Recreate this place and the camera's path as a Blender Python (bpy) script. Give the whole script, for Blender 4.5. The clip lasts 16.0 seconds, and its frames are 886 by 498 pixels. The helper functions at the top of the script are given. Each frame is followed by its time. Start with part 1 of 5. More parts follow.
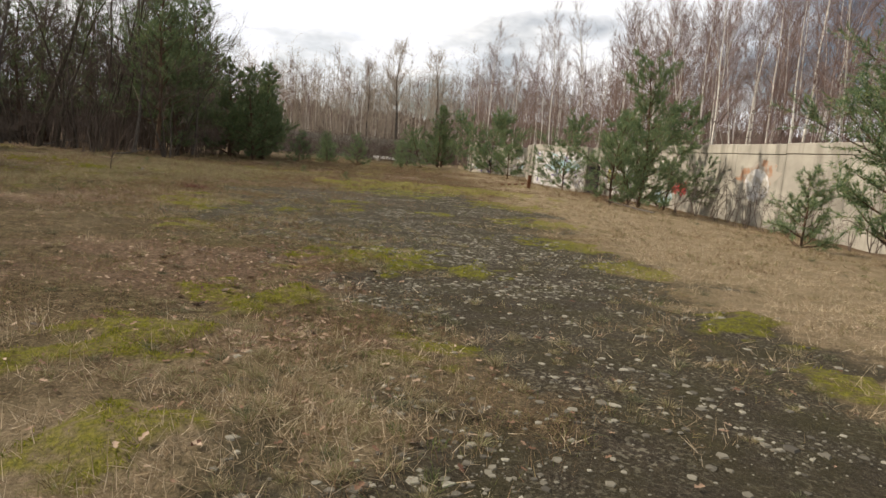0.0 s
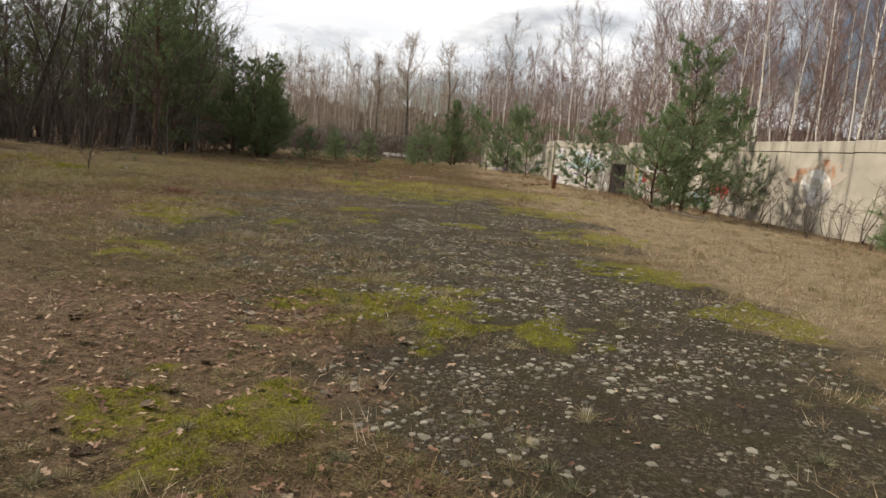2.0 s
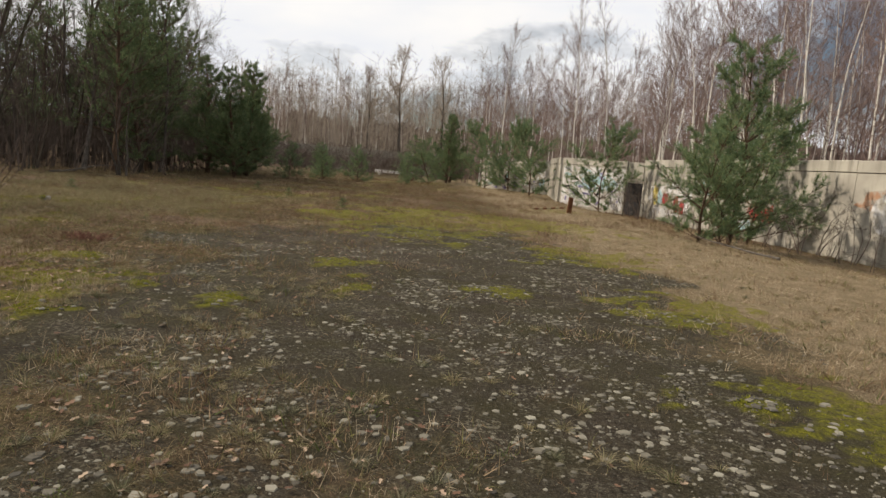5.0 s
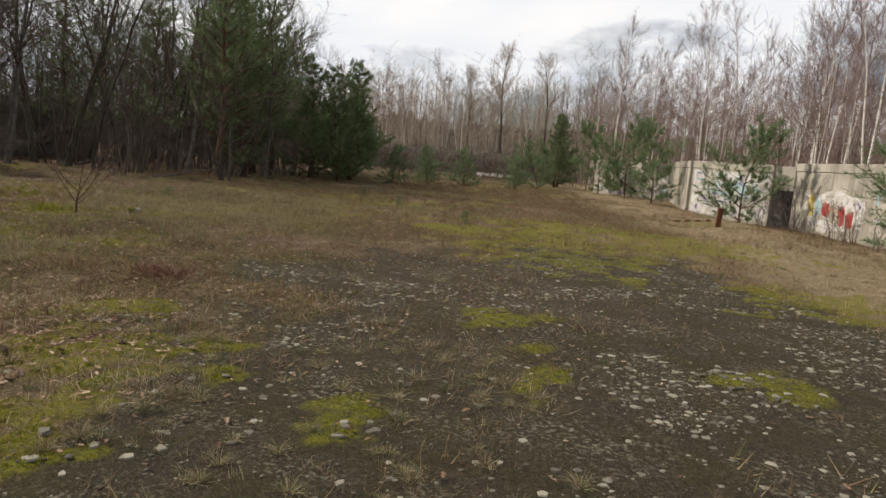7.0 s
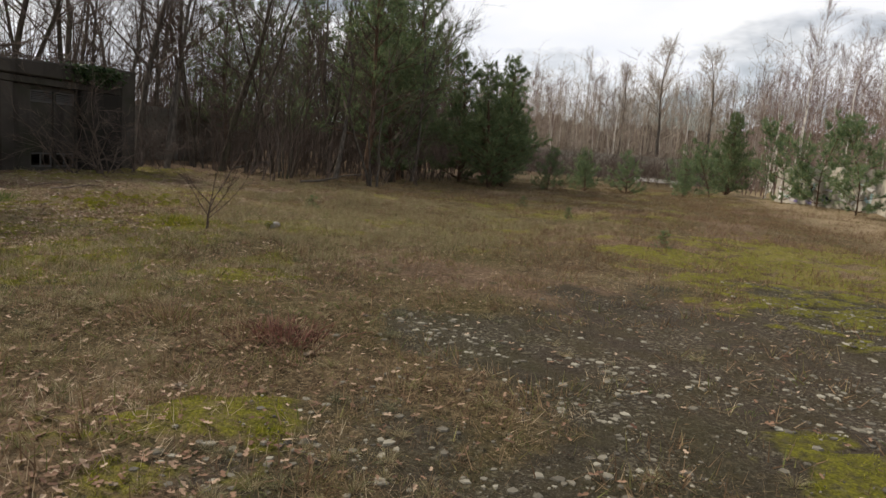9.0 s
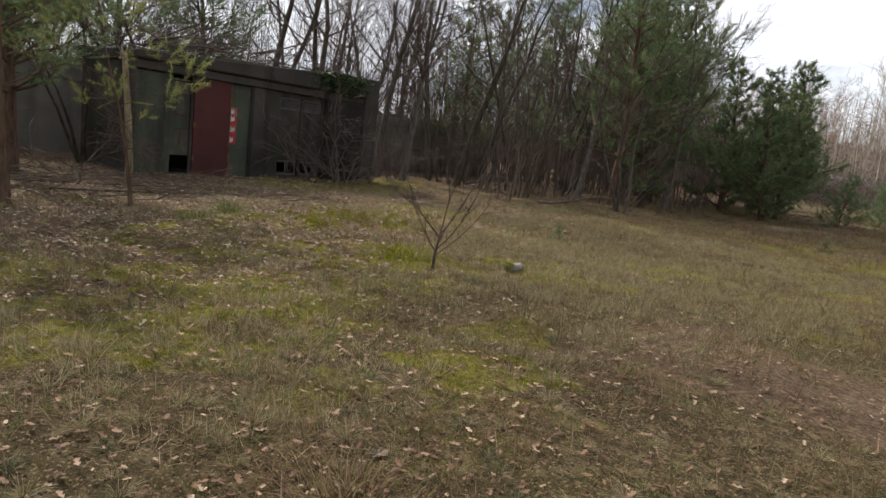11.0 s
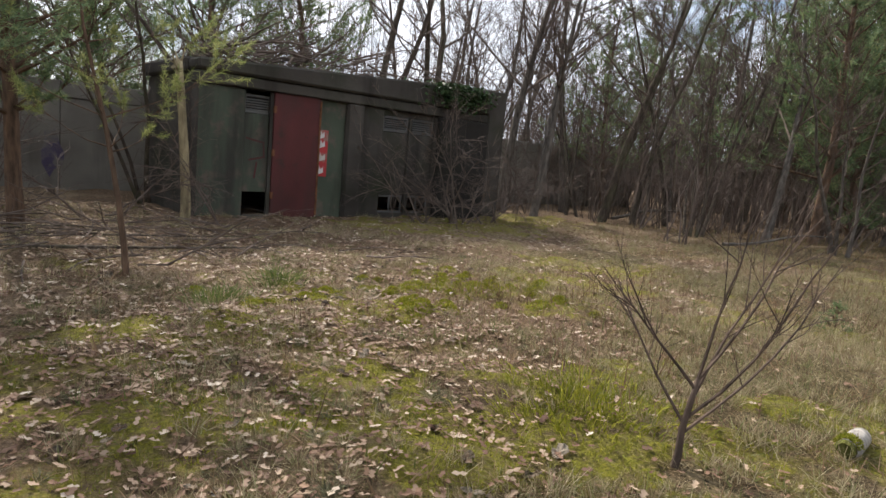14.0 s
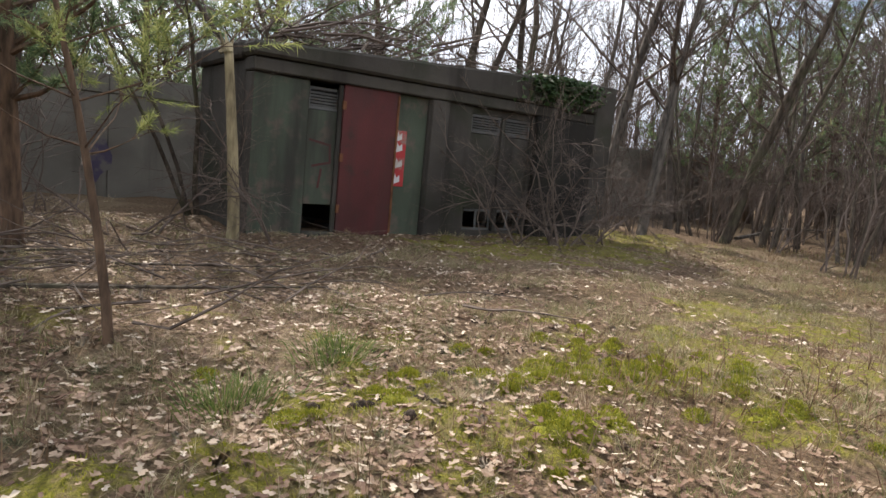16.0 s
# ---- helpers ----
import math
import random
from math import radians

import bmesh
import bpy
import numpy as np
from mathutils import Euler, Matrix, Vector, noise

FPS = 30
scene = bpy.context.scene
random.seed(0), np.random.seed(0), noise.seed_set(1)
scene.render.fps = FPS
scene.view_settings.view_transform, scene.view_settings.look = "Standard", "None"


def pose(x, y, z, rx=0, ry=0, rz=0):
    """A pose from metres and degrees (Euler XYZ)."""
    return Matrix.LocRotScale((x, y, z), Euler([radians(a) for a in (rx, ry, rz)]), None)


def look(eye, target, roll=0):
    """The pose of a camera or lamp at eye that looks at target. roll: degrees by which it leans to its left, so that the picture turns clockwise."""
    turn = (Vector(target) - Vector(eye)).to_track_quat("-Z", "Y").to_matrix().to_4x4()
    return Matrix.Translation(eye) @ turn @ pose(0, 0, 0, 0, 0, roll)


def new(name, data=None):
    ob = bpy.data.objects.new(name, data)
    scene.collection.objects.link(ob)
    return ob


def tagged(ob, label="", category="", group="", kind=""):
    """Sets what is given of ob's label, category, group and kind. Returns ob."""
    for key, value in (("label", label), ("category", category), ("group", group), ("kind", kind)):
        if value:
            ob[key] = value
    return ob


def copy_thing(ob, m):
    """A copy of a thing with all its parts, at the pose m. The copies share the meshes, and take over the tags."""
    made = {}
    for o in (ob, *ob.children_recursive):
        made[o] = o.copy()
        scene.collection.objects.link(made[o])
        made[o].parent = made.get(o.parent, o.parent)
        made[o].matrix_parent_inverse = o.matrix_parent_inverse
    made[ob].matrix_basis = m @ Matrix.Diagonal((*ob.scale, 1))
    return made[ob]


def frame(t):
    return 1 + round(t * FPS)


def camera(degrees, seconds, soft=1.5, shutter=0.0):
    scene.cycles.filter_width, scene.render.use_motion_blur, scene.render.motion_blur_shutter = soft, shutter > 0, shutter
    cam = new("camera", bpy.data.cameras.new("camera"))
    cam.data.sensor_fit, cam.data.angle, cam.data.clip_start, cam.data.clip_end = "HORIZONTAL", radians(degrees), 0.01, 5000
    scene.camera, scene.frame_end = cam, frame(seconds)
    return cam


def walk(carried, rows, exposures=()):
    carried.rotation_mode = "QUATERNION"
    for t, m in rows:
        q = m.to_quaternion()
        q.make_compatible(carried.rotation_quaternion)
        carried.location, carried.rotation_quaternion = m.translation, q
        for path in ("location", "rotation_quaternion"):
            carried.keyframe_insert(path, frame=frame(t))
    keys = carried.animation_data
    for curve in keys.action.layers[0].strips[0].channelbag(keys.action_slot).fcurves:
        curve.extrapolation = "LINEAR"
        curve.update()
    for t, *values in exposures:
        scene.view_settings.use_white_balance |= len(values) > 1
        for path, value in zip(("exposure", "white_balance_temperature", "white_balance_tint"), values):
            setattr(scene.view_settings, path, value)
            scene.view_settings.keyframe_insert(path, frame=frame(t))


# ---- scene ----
cam = camera(69.0, 16.0)
PATH = [
    (0, (1.919, -0.89, 1.303), (1.46, 1.035, 1.014), 4.9),
    (0.5, (1.61, -0.283, 1.308), (1.056, 1.614, 1.005), 4.2),
    (1, (1.389, 0.284, 1.31), (0.903, 2.193, 0.965), 4.0),
    (1.5, (1.167, 0.886, 1.319), (0.669, 2.794, 0.986), 4.5),
    (2, (0.913, 1.418, 1.318), (0.43, 3.335, 1.016), 5.0),
    (2.5, (0.695, 1.974, 1.308), (0.234, 3.9, 1.029), 4.9),
    (3, (0.474, 2.491, 1.338), (-0.026, 4.409, 1.068), 4.5),
    (3.5, (0.288, 2.972, 1.353), (-0.155, 4.904, 1.084), 4.5),
    (5.8, (-1.111, 6.127, 1.515), (-1.617, 8.045, 1.259), 5.7),
    (6, (-1.31, 6.382, 1.493), (-1.859, 8.287, 1.23), 5.5),
    (6.5, (-1.788, 6.945, 1.507), (-2.456, 8.81, 1.237), 5.1),
    (7, (-2.227, 7.413, 1.498), (-2.957, 9.254, 1.224), 4.9),
    (7.5, (-2.681, 7.904, 1.507), (-3.647, 9.632, 1.218), 4.2),
    (8, (-3.098, 8.379, 1.477), (-4.117, 10.075, 1.184), 4.8),
    (8.5, (-3.556, 8.963, 1.464), (-4.631, 10.621, 1.157), 4.8),
    (9, (-4.04, 9.457, 1.469), (-5.145, 11.097, 1.169), 4.8),
    (9.5, (-4.568, 9.968, 1.454), (-5.741, 11.559, 1.151), 5.7),
    (10, (-5.139, 10.306, 1.473), (-6.545, 11.696, 1.167), 6.0),
    (10.2, (-5.346, 10.444, 1.491), (-6.791, 11.791, 1.178), 6.6),
    (12.3, (-8.009, 12.146, 1.378), (-9.743, 13.099, 1.086), 4.1),
    (12.5, (-8.233, 12.268, 1.371), (-9.938, 13.271, 1.079), 4.4),
    (13, (-8.85, 12.579, 1.353), (-10.56, 13.574, 1.059), 4.7),
    (13.5, (-9.468, 12.811, 1.342), (-11.181, 13.806, 1.064), 5.1),
    (14, (-10.135, 13.04, 1.334), (-11.923, 13.894, 1.065), 5.0),
    (14.5, (-10.777, 13.159, 1.308), (-12.637, 13.845, 1.045), 4.7),
    (15, (-11.369, 13.347, 1.283), (-13.238, 14.006, 1.015), 5.0),
    (15.5, (-11.944, 13.455, 1.305), (-13.837, 14.039, 1.033), 5.1),
    (16, (-12.486, 13.545, 1.321), (-14.355, 14.205, 1.05), 5.5),
]
walk(cam, [(t, look(eye, target, roll)) for t, eye, target, roll in PATH],
     [(t, ev, k, 11) for t, ev, k in ((0, 0.06, 7150), (3.5, -0.08, 7150), (6.0, -0.13, 7050), (8.0, -0.08, 6950), (9.5, -0.04, 6900), (10.2, 0.0, 6850), (12.3, 0.7, 6500), (14.5, 0.8, 6500), (16.0, 1.05, 6500))])

# ---- light ----
SUN_AZ, SUN_EL = radians(100), radians(42)      # azimuth from +y towards -x
to_sun = Vector((-math.sin(SUN_AZ) * math.cos(SUN_EL), math.cos(SUN_AZ) * math.cos(SUN_EL), math.sin(SUN_EL)))
sun = new("sun", bpy.data.lights.new("sun", "SUN"))
sun.data.energy, sun.data.angle, sun.data.color = 5.0, radians(1.0), (1.0, 0.93, 0.83)
sun.matrix_world = look(to_sun * 60, (0, 0, 0))


def make_world():
    w = bpy.data.worlds.new("sky")
    scene.world = w
    w.use_nodes = True
    nt = w.node_tree
    bg = nt.nodes["Background"]
    sky = nt.nodes.new("ShaderNodeTexSky")
    sky.sky_type, sky.sun_disc = "NISHITA", False
    sky.sun_elevation, sky.sun_rotation = SUN_EL, -SUN_AZ
    co = nt.nodes.new("ShaderNodeTexCoord")
    mp = nt.nodes.new("ShaderNodeMapping")
    mp.inputs["Scale"].default_value = (1.0, 1.0, 2.6)
    mp.inputs["Location"].default_value = (0.35, 0.1, 0.12)
    ns = nt.nodes.new("ShaderNodeTexNoise")
    ns.inputs["Scale"].default_value, ns.inputs["Detail"].default_value, ns.inputs["Roughness"].default_value = 2.2, 6, 0.55
    rp = nt.nodes.new("ShaderNodeValToRGB")
    rp.color_ramp.elements[0].position, rp.color_ramp.elements[1].position = 0.39, 0.51
    shade = nt.nodes.new("ShaderNodeTexNoise")
    shade.inputs["Scale"].default_value, shade.inputs["Detail"].default_value = 5.0, 4
    cl = nt.nodes.new("ShaderNodeMix")
    cl.data_type = "RGBA"
    cl.inputs[6].default_value, cl.inputs[7].default_value = (11.5, 13.2, 16.2, 1), (18.5, 18.5, 18.3, 1)
    mx = nt.nodes.new("ShaderNodeMix")
    mx.data_type = "RGBA"
    nt.links.new(co.outputs["Generated"], mp.inputs[0])
    nt.links.new(mp.outputs[0], ns.inputs["Vector"])
    nt.links.new(mp.outputs[0], shade.inputs["Vector"])
    nt.links.new(ns.outputs["Fac"], rp.inputs[0])
    nt.links.new(shade.outputs["Fac"], cl.inputs[0])
    nt.links.new(rp.outputs[0], mx.inputs[0])
    nt.links.new(sky.outputs[0], mx.inputs[6])
    nt.links.new(cl.outputs[2], mx.inputs[7])
    nt.links.new(mx.outputs[2], bg.inputs[0])
    bg.inputs[1].default_value = 0.064


make_world()

# ---- materials ----


def graph(name, rough=0.9, spec=0.25):
    m = bpy.data.materials.new(name)
    m.use_nodes = True
    nt = m.node_tree
    b = nt.nodes["Principled BSDF"]
    b.inputs["Roughness"].default_value = rough
    b.inputs["Specular IOR Level"].default_value = spec
    return m, nt, b


def noise_fac(nt, scale, detail=4, lo=0.35, hi=0.65, vec=(1, 1, 1), rough=0.55):
    co = nt.nodes.new("ShaderNodeTexCoord")
    mp = nt.nodes.new("ShaderNodeMapping")
    mp.inputs["Scale"].default_value = vec
    n = nt.nodes.new("ShaderNodeTexNoise")
    n.inputs["Scale"].default_value, n.inputs["Detail"].default_value, n.inputs["Roughness"].default_value = scale, detail, rough
    r = nt.nodes.new("ShaderNodeMapRange")
    r.inputs[1].default_value, r.inputs[2].default_value = lo, hi
    nt.links.new(co.outputs["Object"], mp.inputs[0])
    nt.links.new(mp.outputs[0], n.inputs["Vector"])
    nt.links.new(n.outputs["Fac"], r.inputs[0])
    return r.outputs[0]


def blend(nt, fac, a, b, mode="MIX"):
    mx = nt.nodes.new("ShaderNodeMix")
    mx.data_type, mx.blend_type = "RGBA", mode
    for sock, v in ((0, fac), (6, a), (7, b)):
        if isinstance(v, (tuple, float, int)):
            mx.inputs[sock].default_value = v if isinstance(v, (float, int)) else (*v, 1)
        else:
            nt.links.new(v, mx.inputs[sock])
    return mx.outputs[2]


def calc(nt, op, a, b):
    n = nt.nodes.new("ShaderNodeMath")
    n.operation, n.use_clamp = op, True
    for k, v in enumerate((a, b)):
        if isinstance(v, (float, int)):
            n.inputs[k].default_value = v
        else:
            nt.links.new(v, n.inputs[k])
    return n.outputs[0]


def bump(nt, b, height, strength=0.5, dist=0.02):
    n = nt.nodes.new("ShaderNodeBump")
    n.inputs["Strength"].default_value, n.inputs["Distance"].default_value = strength, dist
    nt.links.new(height, n.inputs["Height"])
    nt.links.new(n.outputs[0], b.inputs["Normal"])


def ramp_random(nt, source, stops):
    r = nt.nodes.new("ShaderNodeValToRGB")
    e = r.color_ramp.elements
    e[0].position, e[0].color = stops[0][0], (*stops[0][1], 1)
    e[1].position, e[1].color = stops[-1][0], (*stops[-1][1], 1)
    for p, c in stops[1:-1]:
        e.new(p).color = (*c, 1)
    nt.links.new(source, r.inputs[0])
    return r.outputs[0]


def blades_mat(name, stops, through_light=0.25, rough=0.8):
    """Leaves, needles and grass: a colour for each blade, some light passing through."""
    m, nt, b = graph(name, rough, 0.2)
    g = nt.nodes.new("ShaderNodeNewGeometry")
    c = ramp_random(nt, g.outputs["Random Per Island"], stops)
    nt.links.new(c, b.inputs["Base Color"])
    t = nt.nodes.new("ShaderNodeBsdfTranslucent")
    nt.links.new(c, t.inputs[0])
    mx = nt.nodes.new("ShaderNodeMixShader")
    mx.inputs[0].default_value = through_light
    nt.links.new(b.outputs[0], mx.inputs[1])
    nt.links.new(t.outputs[0], mx.inputs[2])
    nt.links.new(mx.outputs[0], nt.nodes["Material Output"].inputs[0])
    return m


def bark_mat(name, dark, light, moss=None, scale=14):
    m, nt, b = graph(name, 0.92, 0.15)
    f = noise_fac(nt, scale, 6, 0.3, 0.7, (1, 1, 0.25))
    c = blend(nt, f, dark, light)
    if moss:
        c = blend(nt, noise_fac(nt, 1.3, 4, 0.5, 0.7), c, moss)
    nt.links.new(c, b.inputs["Base Color"])
    bump(nt, b, f, 0.7, 0.02)
    return m


def birch_mat():
    m, nt, b = graph("birch_bark", 0.75, 0.25)
    f = noise_fac(nt, 3.0, 3, 0.56, 0.66, (2.0, 2.0, 7.0))
    tone = blend(nt, noise_fac(nt, 1.1, 3, 0.35, 0.7), (0.78, 0.75, 0.69), (0.55, 0.5, 0.43))
    c = blend(nt, f, tone, (0.06, 0.045, 0.035))
    nt.links.new(c, b.inputs["Base Color"])
    bump(nt, b, f, 0.4, 0.01)
    return m


def concrete_mat(name, base, dark, stain, green=None):
    m, nt, b = graph(name, 0.9, 0.2)
    big = noise_fac(nt, 0.5, 6, 0.35, 0.7, (1, 1, 1.4))
    c = blend(nt, big, base, dark)
    streak = noise_fac(nt, 2.4, 5, 0.5, 0.75, (1, 1, 0.12))
    c = blend(nt, calc(nt, "MULTIPLY", streak, 0.75), c, stain)
    if green:
        c = blend(nt, noise_fac(nt, 0.8, 5, 0.5, 0.72), c, green)
    fine = noise_fac(nt, 45, 5, 0.3, 0.7)
    c = blend(nt, calc(nt, "MULTIPLY", fine, 0.28), c, dark)
    nt.links.new(c, b.inputs["Base Color"])
    bump(nt, b, fine, 0.35, 0.01)
    return m


def paint_mat(name, colour, under, wear=0.62, rough=0.7, dirt=0.0):
    m, nt, b = graph(name, rough, 0.3)
    w = noise_fac(nt, 3.5, 7, wear - 0.06, wear + 0.06)
    c = blend(nt, noise_fac(nt, 0.9, 4, 0.3, 0.75), colour, tuple(v * 0.6 for v in colour))
    c = blend(nt, w, c, under)
    if dirt:
        c = blend(nt, calc(nt, "MULTIPLY", noise_fac(nt, 1.6, 6, 0.42, 0.68, (1.6, 1.6, 0.22)), dirt), c, (0.025, 0.022, 0.018))
    nt.links.new(c, b.inputs["Base Color"])
    bump(nt, b, noise_fac(nt, 30, 4), 0.25, 0.006)
    return m


def ground_mat():
    m, nt, b = graph("field_ground", 0.97, 0.1)
    at = nt.nodes.new("ShaderNodeAttribute")
    at.attribute_name = "zone"
    sp = nt.nodes.new("ShaderNodeSeparateColor")
    nt.links.new(at.outputs["Color"], sp.inputs[0])
    grain = noise_fac(nt, 38, 6, 0.3, 0.7, rough=0.7)
    mid = noise_fac(nt, 4.5, 6, 0.35, 0.65)
    big = noise_fac(nt, 0.6, 5, 0.35, 0.65)
    turf = blend(nt, grain, (0.021, 0.0135, 0.008), (0.15, 0.1, 0.056))
    turf = blend(nt, calc(nt, "MULTIPLY", mid, 0.75), turf, (0.042, 0.029, 0.016))
    turf = blend(nt, calc(nt, "MULTIPLY", noise_fac(nt, 11, 5, 0.5, 0.66), 0.6), turf, (0.26, 0.2, 0.12))
    turf = blend(nt, calc(nt, "MULTIPLY", big, 0.6), turf, (0.075, 0.068, 0.024))
    turf = blend(nt, calc(nt, "MULTIPLY", noise_fac(nt, 62, 4, 0.57, 0.63), 0.75), turf, (0.3, 0.225, 0.14))
    turf = blend(nt, calc(nt, "MULTIPLY", noise_fac(nt, 47, 4, 0.57, 0.64), 0.85), turf, (0.011, 0.008, 0.005))
    soil = blend(nt, grain, (0.014, 0.012, 0.01), (0.066, 0.057, 0.045))
    soil = blend(nt, calc(nt, "MULTIPLY", calc(nt, "MULTIPLY", noise_fac(nt, 32, 5, 0.54, 0.6), noise_fac(nt, 1.6, 4, 0.42, 0.62)), 0.85), soil, (0.25, 0.23, 0.175))
    soil = blend(nt, calc(nt, "MULTIPLY", noise_fac(nt, 100, 3, 0.58, 0.66), 0.5), soil, (0.24, 0.222, 0.175))
    soil = blend(nt, calc(nt, "MULTIPLY", noise_fac(nt, 2.2, 6, 0.4, 0.66), 0.7), soil, (0.044, 0.042, 0.019))
    moss = blend(nt, noise_fac(nt, 55, 5, 0.3, 0.7), (0.07, 0.074, 0.008), (0.26, 0.245, 0.025))
    leaf = blend(nt, noise_fac(nt, 26, 5, 0.35, 0.65, rough=0.7), (0.05, 0.03, 0.02), (0.24, 0.165, 0.11))
    straw = blend(nt, grain, (0.15, 0.11, 0.068), (0.5, 0.39, 0.26))
    straw = blend(nt, calc(nt, "MULTIPLY", mid, 0.5), straw, (0.13, 0.105, 0.05))
    edge = noise_fac(nt, 9, 6, 0.3, 0.7)

    def soft(channel):
        return calc(nt, "MULTIPLY", calc(nt, "SUBTRACT", calc(nt, "ADD", calc(nt, "MULTIPLY", sp.outputs[channel], 1.5), calc(nt, "MULTIPLY", edge, 0.5)), 0.5), 1.6)
    c = blend(nt, soft(2), turf, leaf)
    c = blend(nt, calc(nt, "MULTIPLY", at.outputs["Alpha"], 0.8), c, straw)
    c = blend(nt, soft(0), c, soil)
    c = blend(nt, calc(nt, "MULTIPLY", soft(1), noise_fac(nt, 14, 5, 0.28, 0.6)), c, moss)
    nt.links.new(c, b.inputs["Base Color"])
    bump(nt, b, grain, 0.9, 0.03)
    return m


GROUND = ground_mat()
BIRCH = birch_mat()
BARK = bark_mat("dark_bark", (0.028, 0.022, 0.017), (0.105, 0.085, 0.065), (0.06, 0.064, 0.034))
BARK_GREY = bark_mat("grey_bark", (0.04, 0.034, 0.029), (0.16, 0.14, 0.12))
PINE_BARK = bark_mat("pine_bark", (0.04, 0.028, 0.02), (0.15, 0.095, 0.062))
SAPLING_BARK = bark_mat("sapling_bark", (0.03, 0.022, 0.018), (0.12, 0.085, 0.065), scale=12)
LOG_BARK = bark_mat("log_bark", (0.13, 0.118, 0.104), (0.36, 0.335, 0.3), scale=18)
TWIG = bark_mat("twig_bark", (0.052, 0.04, 0.032), (0.155, 0.12, 0.1), scale=5)
BIRCH_TWIG = bark_mat("birch_twig", (0.13, 0.086, 0.075), (0.3, 0.22, 0.195), scale=2)
# twigs of the far north, sunlight on them put into a paler colour
SUNLIT_TWIG = bark_mat("sunlit_twig", (0.22, 0.175, 0.14), (0.46, 0.4, 0.33), scale=2)
MOSSY_WOOD = bark_mat("mossy_wood", (0.05, 0.052, 0.014), (0.15, 0.15, 0.035), scale=30)
SNAG = bark_mat("bare_wood", (0.085, 0.065, 0.04), (0.36, 0.3, 0.18), scale=9)
NEEDLE = blades_mat("pine_needles", [(0.0, (0.055, 0.09, 0.045)), (0.45, (0.11, 0.16, 0.078)), (0.8, (0.17, 0.22, 0.1)), (1.0, (0.25, 0.26, 0.115))], 0.45, 0.6)
NEEDLE_BLUE = blades_mat("blue_pine_needles", [(0.0, (0.08, 0.13, 0.07)), (0.6, (0.155, 0.225, 0.112)), (1.0, (0.26, 0.29, 0.125))], 0.35, 0.6)
# brighter, yellower needle copy: sunlight on the near pine put into the colour
NEEDLE_LIT = blades_mat("sunlit_pine_needles", [(0.0, (0.12, 0.15, 0.05)), (0.6, (0.25, 0.28, 0.09)), (1.0, (0.42, 0.42, 0.17))], 0.45, 0.6)
GRASS = blades_mat("dry_grass", [(0.0, (0.085, 0.053, 0.031)), (0.35, (0.175, 0.112, 0.066)), (0.66, (0.31, 0.22, 0.135)), (0.84, (0.17, 0.16, 0.06)), (1.0, (0.09, 0.115, 0.03))])
STRAW = blades_mat("blond_grass", [(0.0, (0.2, 0.148, 0.09)), (0.5, (0.41, 0.32, 0.21)), (1.0, (0.57, 0.48, 0.345))])
GREEN = blades_mat("green_grass", [(0.0, (0.05, 0.085, 0.02)), (0.6, (0.1, 0.14, 0.035)), (1.0, (0.2, 0.2, 0.07))])
MOSS = blades_mat("moss_shoots", [(0.0, (0.09, 0.1, 0.01)), (0.6, (0.19, 0.195, 0.018)), (1.0, (0.32, 0.3, 0.04))])
WEED = blades_mat("dry_weed", [(0.0, (0.085, 0.05, 0.032)), (0.6, (0.17, 0.105, 0.065)), (1.0, (0.26, 0.18, 0.11))])
LEAF = blades_mat("dead_leaf", [(0.0, (0.09, 0.048, 0.032)), (0.4, (0.18, 0.112, 0.074)), (0.8, (0.3, 0.22, 0.155)), (1.0, (0.5, 0.42, 0.33))], 0.15, 0.7)
LICHEN = blades_mat("lichen_stone", [(0.0, (0.06, 0.054, 0.044)), (0.5, (0.14, 0.128, 0.1)), (1.0, (0.25, 0.234, 0.186))], 0.0, 0.95)
IVY = blades_mat("ivy", [(0.0, (0.018, 0.035, 0.014)), (1.0, (0.05, 0.085, 0.03))], 0.1, 0.5)
# the wall concrete again, with the wood's shade put into its colour
SHADED_CONCRETE = concrete_mat("shaded_concrete", (0.2, 0.185, 0.16), (0.11, 0.1, 0.085), (0.06, 0.055, 0.045))
CONCRETE = concrete_mat("weathered_concrete", (0.46, 0.43, 0.365), (0.25, 0.23, 0.195), (0.11, 0.1, 0.08))
BUNKER_WALL = concrete_mat("mossy_render", (0.078, 0.07, 0.06), (0.032, 0.028, 0.024), (0.014, 0.012, 0.01), (0.03, 0.036, 0.02))
# mossy concrete, its near-black colour standing in for deep shade behind the shrubs
SHADE_BLACK = concrete_mat("shade_black_concrete", (0.034, 0.03, 0.026), (0.016, 0.014, 0.012), (0.01, 0.009, 0.008), (0.018, 0.022, 0.012))
DIM_VIOLET = paint_mat("dim_violet_paint", (0.07, 0.055, 0.1), (0.12, 0.11, 0.1), 0.52)
GREEN_PAINT = paint_mat("faded_green_paint", (0.068, 0.084, 0.058), (0.1, 0.082, 0.064), 0.58, 0.8, 0.85)
RED_DOOR = paint_mat("dull_red_paint", (0.088, 0.02, 0.019), (0.045, 0.02, 0.016), 0.66, 0.65, 0.6)
RED = paint_mat("red_paint", (0.42, 0.045, 0.045), (0.22, 0.18, 0.15), 0.56)
WHITE = paint_mat("white_paint", (0.66, 0.65, 0.64), (0.38, 0.35, 0.3), 0.52)
VIOLET = paint_mat("violet_paint", (0.2, 0.17, 0.32), (0.42, 0.4, 0.4), 0.52)
CYAN = paint_mat("pale_blue_paint", (0.36, 0.52, 0.55), (0.5, 0.5, 0.46), 0.56)
